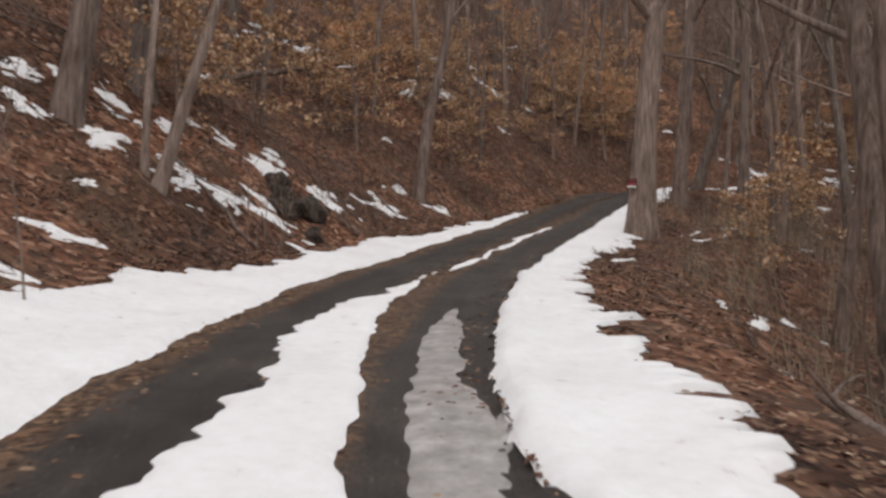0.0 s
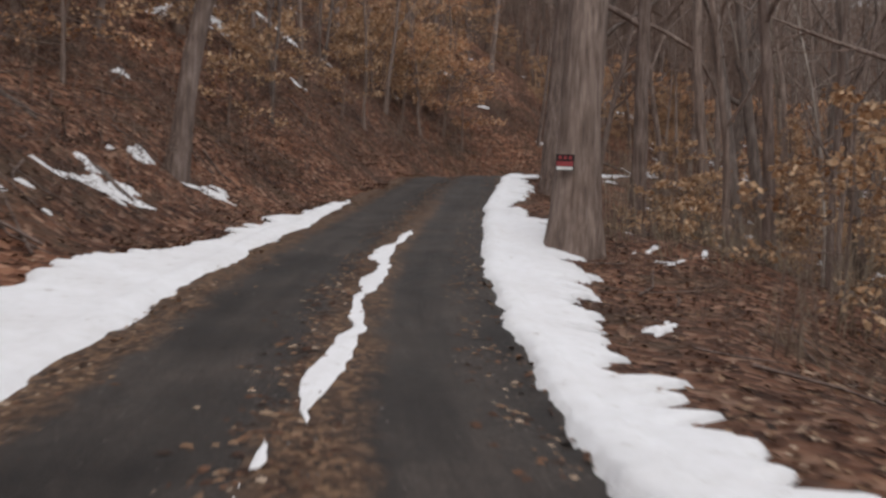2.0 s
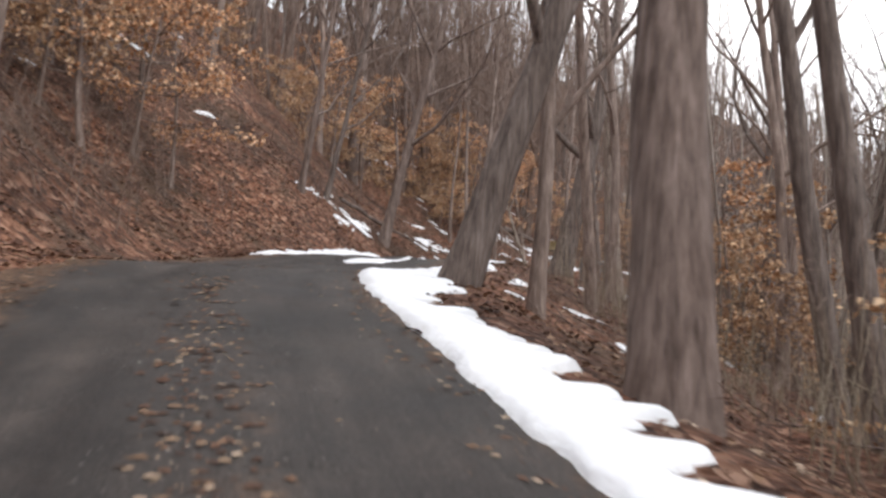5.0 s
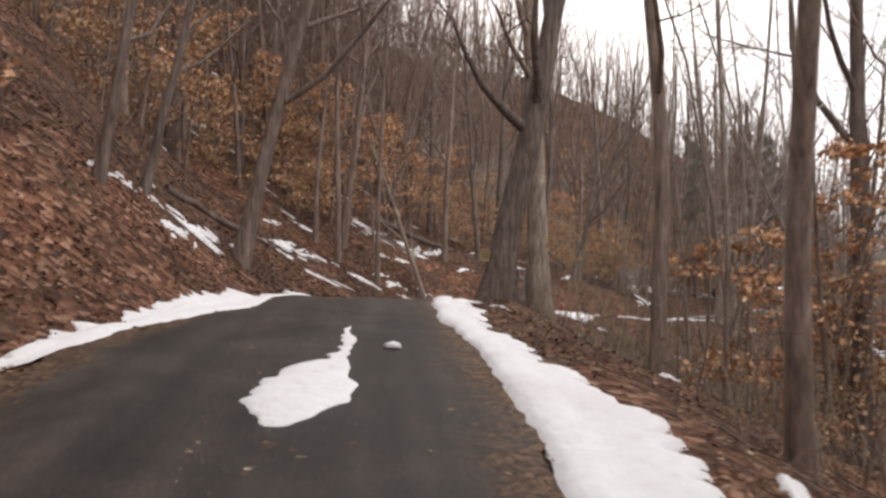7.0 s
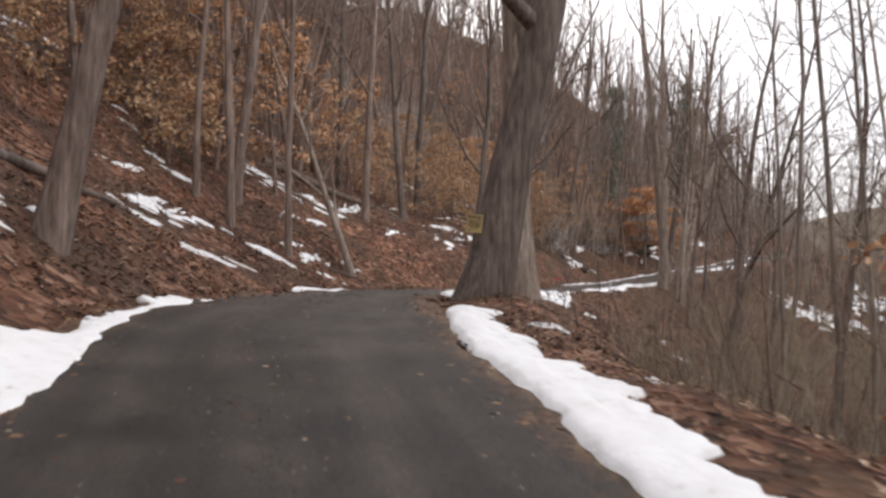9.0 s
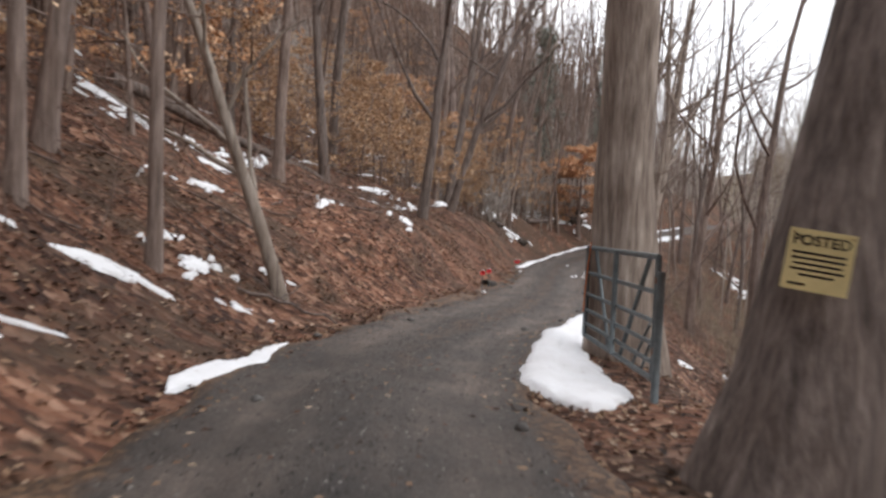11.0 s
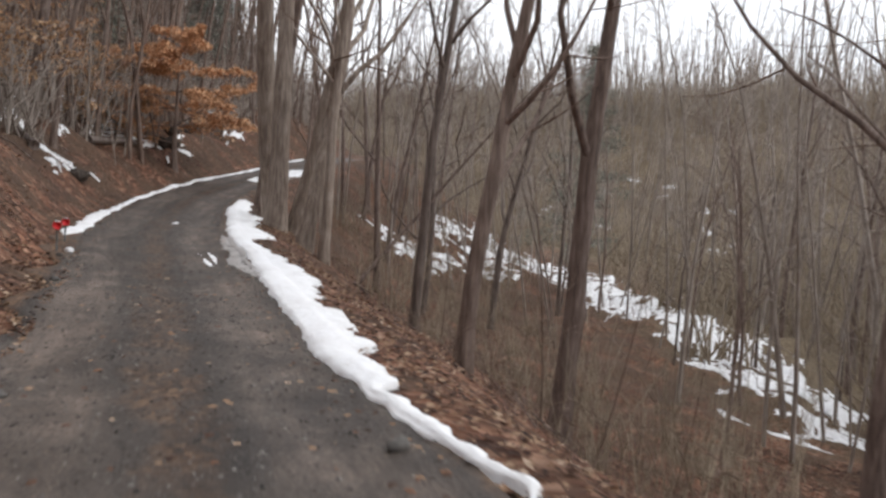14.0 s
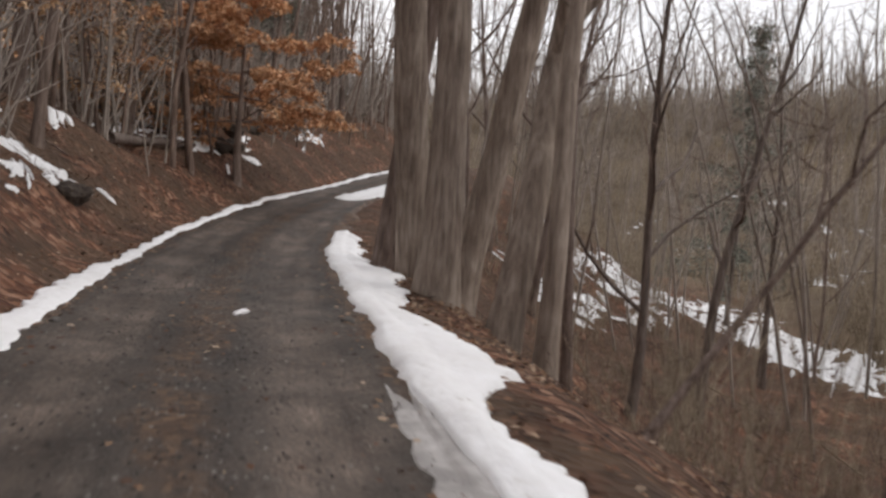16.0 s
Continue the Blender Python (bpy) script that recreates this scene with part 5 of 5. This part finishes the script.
log(-7.0, 25.7, -3.6, 32.9, 0.14, "long grey log lying across the slope", 0, 2.2)
log(-2.7, 23.2, -0.6, 22.3, 0.07, "thin fallen stem on the bank", 2)
log(-4.6, 15.8, -2.6, 14.9, 0.05, "thin fallen stem on the bank", 2)
log(19.2, 50.5, 23.4, 51.8, 0.1, "rotting dark log lying along the slope", 2, 0.3)
log(4.5, 8.5, 3.9, 3.0, 0.07, "fallen branch lying beside the snow", 0)
log(30.6, 53.2, 31.9, 52.5, 0.025, "fallen branch at the foot of the bank", 2)
log(36.5, 60.5, 42.5, 58.2, 0.16, "fallen dark trunk on the slope", 2)
log(60.5, 58.0, 64.5, 59.8, 0.13, "fallen dark trunk above the lane", 2)
log(69.0, 58.8, 73.2, 57.6, 0.14, "fallen dark trunk above the lane", 2)
log(41.5, 47.5, 47.0, 43.5, 0.1, "fallen trunk down the valley slope", 0)


# ---- rocks that stand out of the bank ----
def boulder(x, y, size, seed, label):
    """A rough rock, half sunk in the slope, with a broken outline."""
    g = np.random.default_rng(seed)
    bm = bmesh.new()
    bmesh.ops.create_icosphere(bm, subdivisions=3, radius=1)
    for v in bm.verts:
        p = v.co * 1.1 + Vector((seed * 3.1, 0, 0))
        v.co *= 1 + 0.4 * noise.noise(p) + 0.16 * noise.noise(p * 3) + 0.1 * round(3 * noise.noise(p * 0.8)) / 3
        v.co = Vector((v.co.x * size[0], v.co.y * size[1], v.co.z * size[2]))
    me = bpy.data.meshes.new("boulder")
    bm.to_mesh(me)
    bm.free()
    me.materials.append(EARTH)
    ob = new("boulder", me)
    ob.matrix_basis = Matrix.Translation((x, y, height(x, y) + 0.12 * size[2])) @ Matrix.Rotation(g.uniform(0, 3), 4, "Z")
    return tagged(ob, label, "rock")


for k, (x, y, *size) in enumerate(((-2.75, 17.5, 0.5, 0.36, 0.42), (-2.35, 18.1, 0.42, 0.5, 0.34), (-3.05, 18.3, 0.4, 0.3, 0.36), (-2.0, 17.3, 0.28, 0.22, 0.2))):
    boulder(x, y, size, 40 + k, "dark broken rock jutting from the leafy bank")
# Added dark lumps: the first marks a dark hollow, the second a stump.
for k, (x, y, *size) in enumerate(((62.9, 57.55, 0.36, 0.3, 0.24), (75.6, 59.6, 0.45, 0.4, 0.4), (74.6, 57.3, 0.6, 0.35, 0.28), (75.9, 57.0, 0.5, 0.4, 0.3), (77.2, 57.2, 0.5, 0.35, 0.3), (79.4, 56.9, 0.6, 0.4, 0.35))):
    boulder(x, y, size, 50 + k, "dark mass for hollow, stump, rock and roots atop the bank")


# ---- the open gate ----
def gate():
    """A tubular farm gate, standing open beside the lane."""
    a, b = Vector((31.85, 49.2, 0)), Vector((29.25, 48.2, 0))
    run = (b - a).length
    root = new("farm_gate")
    z0 = 6.67
    root.matrix_world = Matrix.Translation((a.x, a.y, z0)) @ Matrix.Rotation(math.atan2(b.y - a.y, b.x - a.x), 4, "Z")
    top, bottom = 1.1, 0.06

    def bar(name, p, q, r, sides=8):
        part(name, Build().tube([p, ((np.array(p) + np.array(q)) / 2), q], (r, r, r), sides, True).mesh(name, STEEL), root)
    for z in (bottom, 0.2, 0.36, 0.55, 0.8, top):
        bar("rail", (0, 0, z), (run, 0, z), 0.022 if z not in (bottom, top) else 0.026)
    for x in (0.0, 1.46, run):
        bar("upright", (x, -0.03 if 0 < x < run else 0, bottom), (x, -0.03 if 0 < x < run else 0, top), 0.028)
    bar("brace", (0.26, 0.03, top), (1.1, 0.03, bottom), 0.022)
    bar("brace", (2.45, 0.03, top), (1.56, 0.03, bottom), 0.024)
    bar("brace", (2.0, 0.04, bottom), (2.5, 0.04, 0.5), 0.014)
    bar("brace", (2.3, 0.04, bottom), (2.62, 0.04, 0.42), 0.014)
    part("strap", Build().tube([(0.3, -0.04, top + 0.06), (0.22, -0.05, 0.85), (0.16, -0.05, 0.6), (0.12, -0.05, 0.34)], (0.009, 0.008, 0.008, 0.009), 6, True).mesh("strap", STRAP), root, "orange strap tied to the top rail")
    part("latch", Build().box((-0.05, 0, 0.62), (0.1, 0.03, 0.05)).mesh("latch", RUST, False), root, "rusty latch")
    for z in (0.3, 0.9):
        part("hinge", Build().box((run + 0.04, 0, z), (0.1, 0.05, 0.06)).mesh("hinge", RUST, False), root, "rusty hinge")
    tagged(root, "grey tubular steel farm gate standing open", "gate")
    post = new("gate_post")
    post.location = (b.x + 0.09 * (b.x - a.x) / run, b.y + 0.09 * (b.y - a.y) / run, height(b.x, b.y) - 0.3)
    part("shaft", Build().tube([(0, 0, 0), (0, 0, 0.8), (0.01, 0, 1.42)], (0.034, 0.034, 0.034), 10, True).mesh("shaft", STEEL), post)
    tagged(post, "grey steel post that carries the gate", "post")


gate()


# ---- signs on trees ----
def lettering(name, text, size, material, parent, at, label=""):
    cu = bpy.data.curves.new(name, "FONT")
    cu.body, cu.size, cu.align_x, cu.align_y, cu.extrude, cu.offset = text, size, "CENTER", "CENTER", 0.001, 0.0012
    cu.materials.append(material)
    ob = new(name, cu)
    ob.parent = parent
    ob.matrix_basis = Matrix.Translation(at) @ Matrix.Rotation(radians(90), 4, "X")
    return tagged(ob, label)


def posted_sign():
    """Yellowed notice: a heading and lines of small print."""
    root = new("posted_sign")
    root.matrix_world = Matrix.Translation((26.50, 47.26, 7.86)) @ Matrix.Rotation(radians(-96), 4, "Z") @ Matrix.Rotation(radians(7), 4, "Y")
    part("board", Build().box((0, 0, 0), (0.3, 0.006, 0.3)).mesh("board", YELLOW, False), root)
    lettering("heading", "POSTED", 0.072, BLACK, root, (0, -0.0045, 0.095), "bold black heading")
    for z, w in ((0.035, 0.24), (0.008, 0.24), (-0.019, 0.22), (-0.046, 0.24), (-0.073, 0.16), (-0.12, 0.08)):
        part("print_line", Build().box((0 if w > 0.1 else -0.08, -0.004, z), (w, 0.002, 0.011)).mesh("print_line", BLACK, False), root, "line of small print")
    for x in (-0.13, 0.13):
        part("nail", Build().box((x, -0.005, 0.13), (0.01, 0.006, 0.01)).mesh("nail", RUST, False), root, "rusty nail")
    tagged(root, "yellowed square notice nailed to a dark tree", "sign")


def warning_sign():
    """Black, red and white notice."""
    root = new("warning_sign")
    root.matrix_world = Matrix.Translation((5.71, 21.15, 3.20)) @ Matrix.Rotation(radians(-40), 4, "Z") @ Matrix.Rotation(radians(3), 4, "Y")
    part("board", Build().box((0, 0, 0), (0.29, 0.006, 0.25)).mesh("board", BLACK, False), root)
    part("red_band", Build().box((0, -0.004, -0.02), (0.26, 0.003, 0.075)).mesh("red_band", SIGNRED, False), root, "faded red band")
    part("white_band", Build().box((0, -0.004, -0.09), (0.26, 0.003, 0.05)).mesh("white_band", WHITE, False), root, "white band")
    for x in (-0.08, 0.0, 0.08):
        part("print_block", Build().box((x, -0.004, 0.075), (0.05, 0.003, 0.055)).mesh("print_block", SIGNRED, False), root, "faded red print")
    tagged(root, "small black, red and white notice nailed to a tree", "sign")


posted_sign()
warning_sign()


# ---- red markers and culvert at the foot of the bank ----
def marker(x, y, h, lean):
    root = new("marker_stake")
    root.location = (x, y, height(x, y) - 0.12)
    part("stake", Build().tube([(0, 0, 0), (lean * 0.5, 0, h * 0.5), (lean, 0, h)], (0.012, 0.012, 0.012), 6, True).mesh("stake", STEEL), root, "thin metal stake")
    rim = [(lean + 0.022 * k, 0.004 * k, h) for k in (-1, 0, 1)]
    part("reflector", Build().tube(rim, (0.055, 0.062, 0.055), 14, True).mesh("reflector", RED), root, "round red reflector")
    part("cap", Build().box((lean, 0, h + 0.058), (0.06, 0.05, 0.014)).mesh("cap", WHITE, False), root, "white cap")
    return tagged(root, "red reflector on a thin stake by the lane", "marker", "reflector markers")


for s, d, h, lean in ((74.0, 1.3, 0.58, 0.02), (75.7, 1.4, 0.55, -0.03), (84.6, 1.42, 0.5, 0.0), (85.7, 1.38, 0.46, 0.04)):
    x, y = (float(v) for v in spot(s, d))
    marker(x, y, h, lean)


def culvert():
    s, d = 76.0, 1.5
    x, y = (float(v) for v in spot(s, d))
    i = int(np.argmin(np.abs(LS - s)))
    root = new("culvert_pipe")
    root.matrix_world = Matrix.Translation((x, y, height(x, y) + 0.02)) @ Matrix.Rotation(math.atan2(LT[i, 1], LT[i, 0]), 4, "Z")
    b = Build()
    b.tube([(-0.1, 0, 0), (0.5, 0, -0.03), (1.2, 0, -0.1)], (0.13, 0.13, 0.13), 16)
    b.tube([(1.2, 0, -0.1), (0.5, 0, -0.03), (-0.1, 0, 0)], (0.118, 0.118, 0.118), 16)
    part("pipe", b.mesh("pipe", DARKHOLE), root)
    part("rim", Build().tube([(-0.13, 0, 0), (-0.1, 0, 0), (-0.07, 0, 0)], (0.135, 0.142, 0.135), 16).mesh("rim", DARKHOLE), root, "rusted rim")
    tagged(root, "dark mouth of a steel drain pipe under the bank", "pipe")


culvert()


# ---- snow lumps and stones on the lane ----
def lump(name, s, d, size, material, label, category, seed):
    g = np.random.default_rng(seed)
    x, y, z = (float(v[0]) for v in lane_height(np.array([s]), np.array([d])))
    bm = bmesh.new()
    bmesh.ops.create_icosphere(bm, subdivisions=2, radius=1)
    for v in bm.verts:
        v.co *= 1 + 0.45 * noise.noise(v.co * 1.7 + Vector((seed, 0, 0)))
        v.co = Vector((v.co.x * size[0], v.co.y * size[1], max(v.co.z, -0.3) * size[2]))
    me = bpy.data.meshes.new(name)
    bm.to_mesh(me)
    bm.free()
    me.materials.append(material)
    me.polygons.foreach_set("use_smooth", [True] * len(me.polygons))
    ob = new(name, me)
    ob.matrix_basis = Matrix.Translation((x, y, z + 0.2 * size[2])) @ Matrix.Rotation(g.uniform(0, 3), 4, "Z")
    return tagged(ob, label, category)


lump("snow_lump", 46.2, -0.92, (0.12, 0.08, 0.05), SNOW, "small lump of snow lying on the dark lane", "snow", 1)
lump("snow_lump", 73.8, 1.22, (0.05, 0.05, 0.05), SNOW, "small lump of snow beside a marker stake", "snow", 2)
lump("snow_lump", 84.5, 1.25, (0.07, 0.06, 0.06), SNOW, "small lump of snow beside a marker stake", "snow", 3)
lump("snow_lump", 90.5, -0.3, (0.14, 0.05, 0.03), SNOW, "small lump of snow lying on the lane", "snow", 4)
g = np.random.default_rng(8)
for k in range(26):
    s = g.uniform(55, 92)
    lump("stone", s, float(g.choice((edge_l(s) - 0.15, edge_r(s) + 0.15)) + g.normal(0, 0.12)), (g.uniform(0.03, 0.08), g.uniform(0.03, 0.06), g.uniform(0.025, 0.05)), STONE, "small grey stone at the lane's edge", "stone", 20 + k)
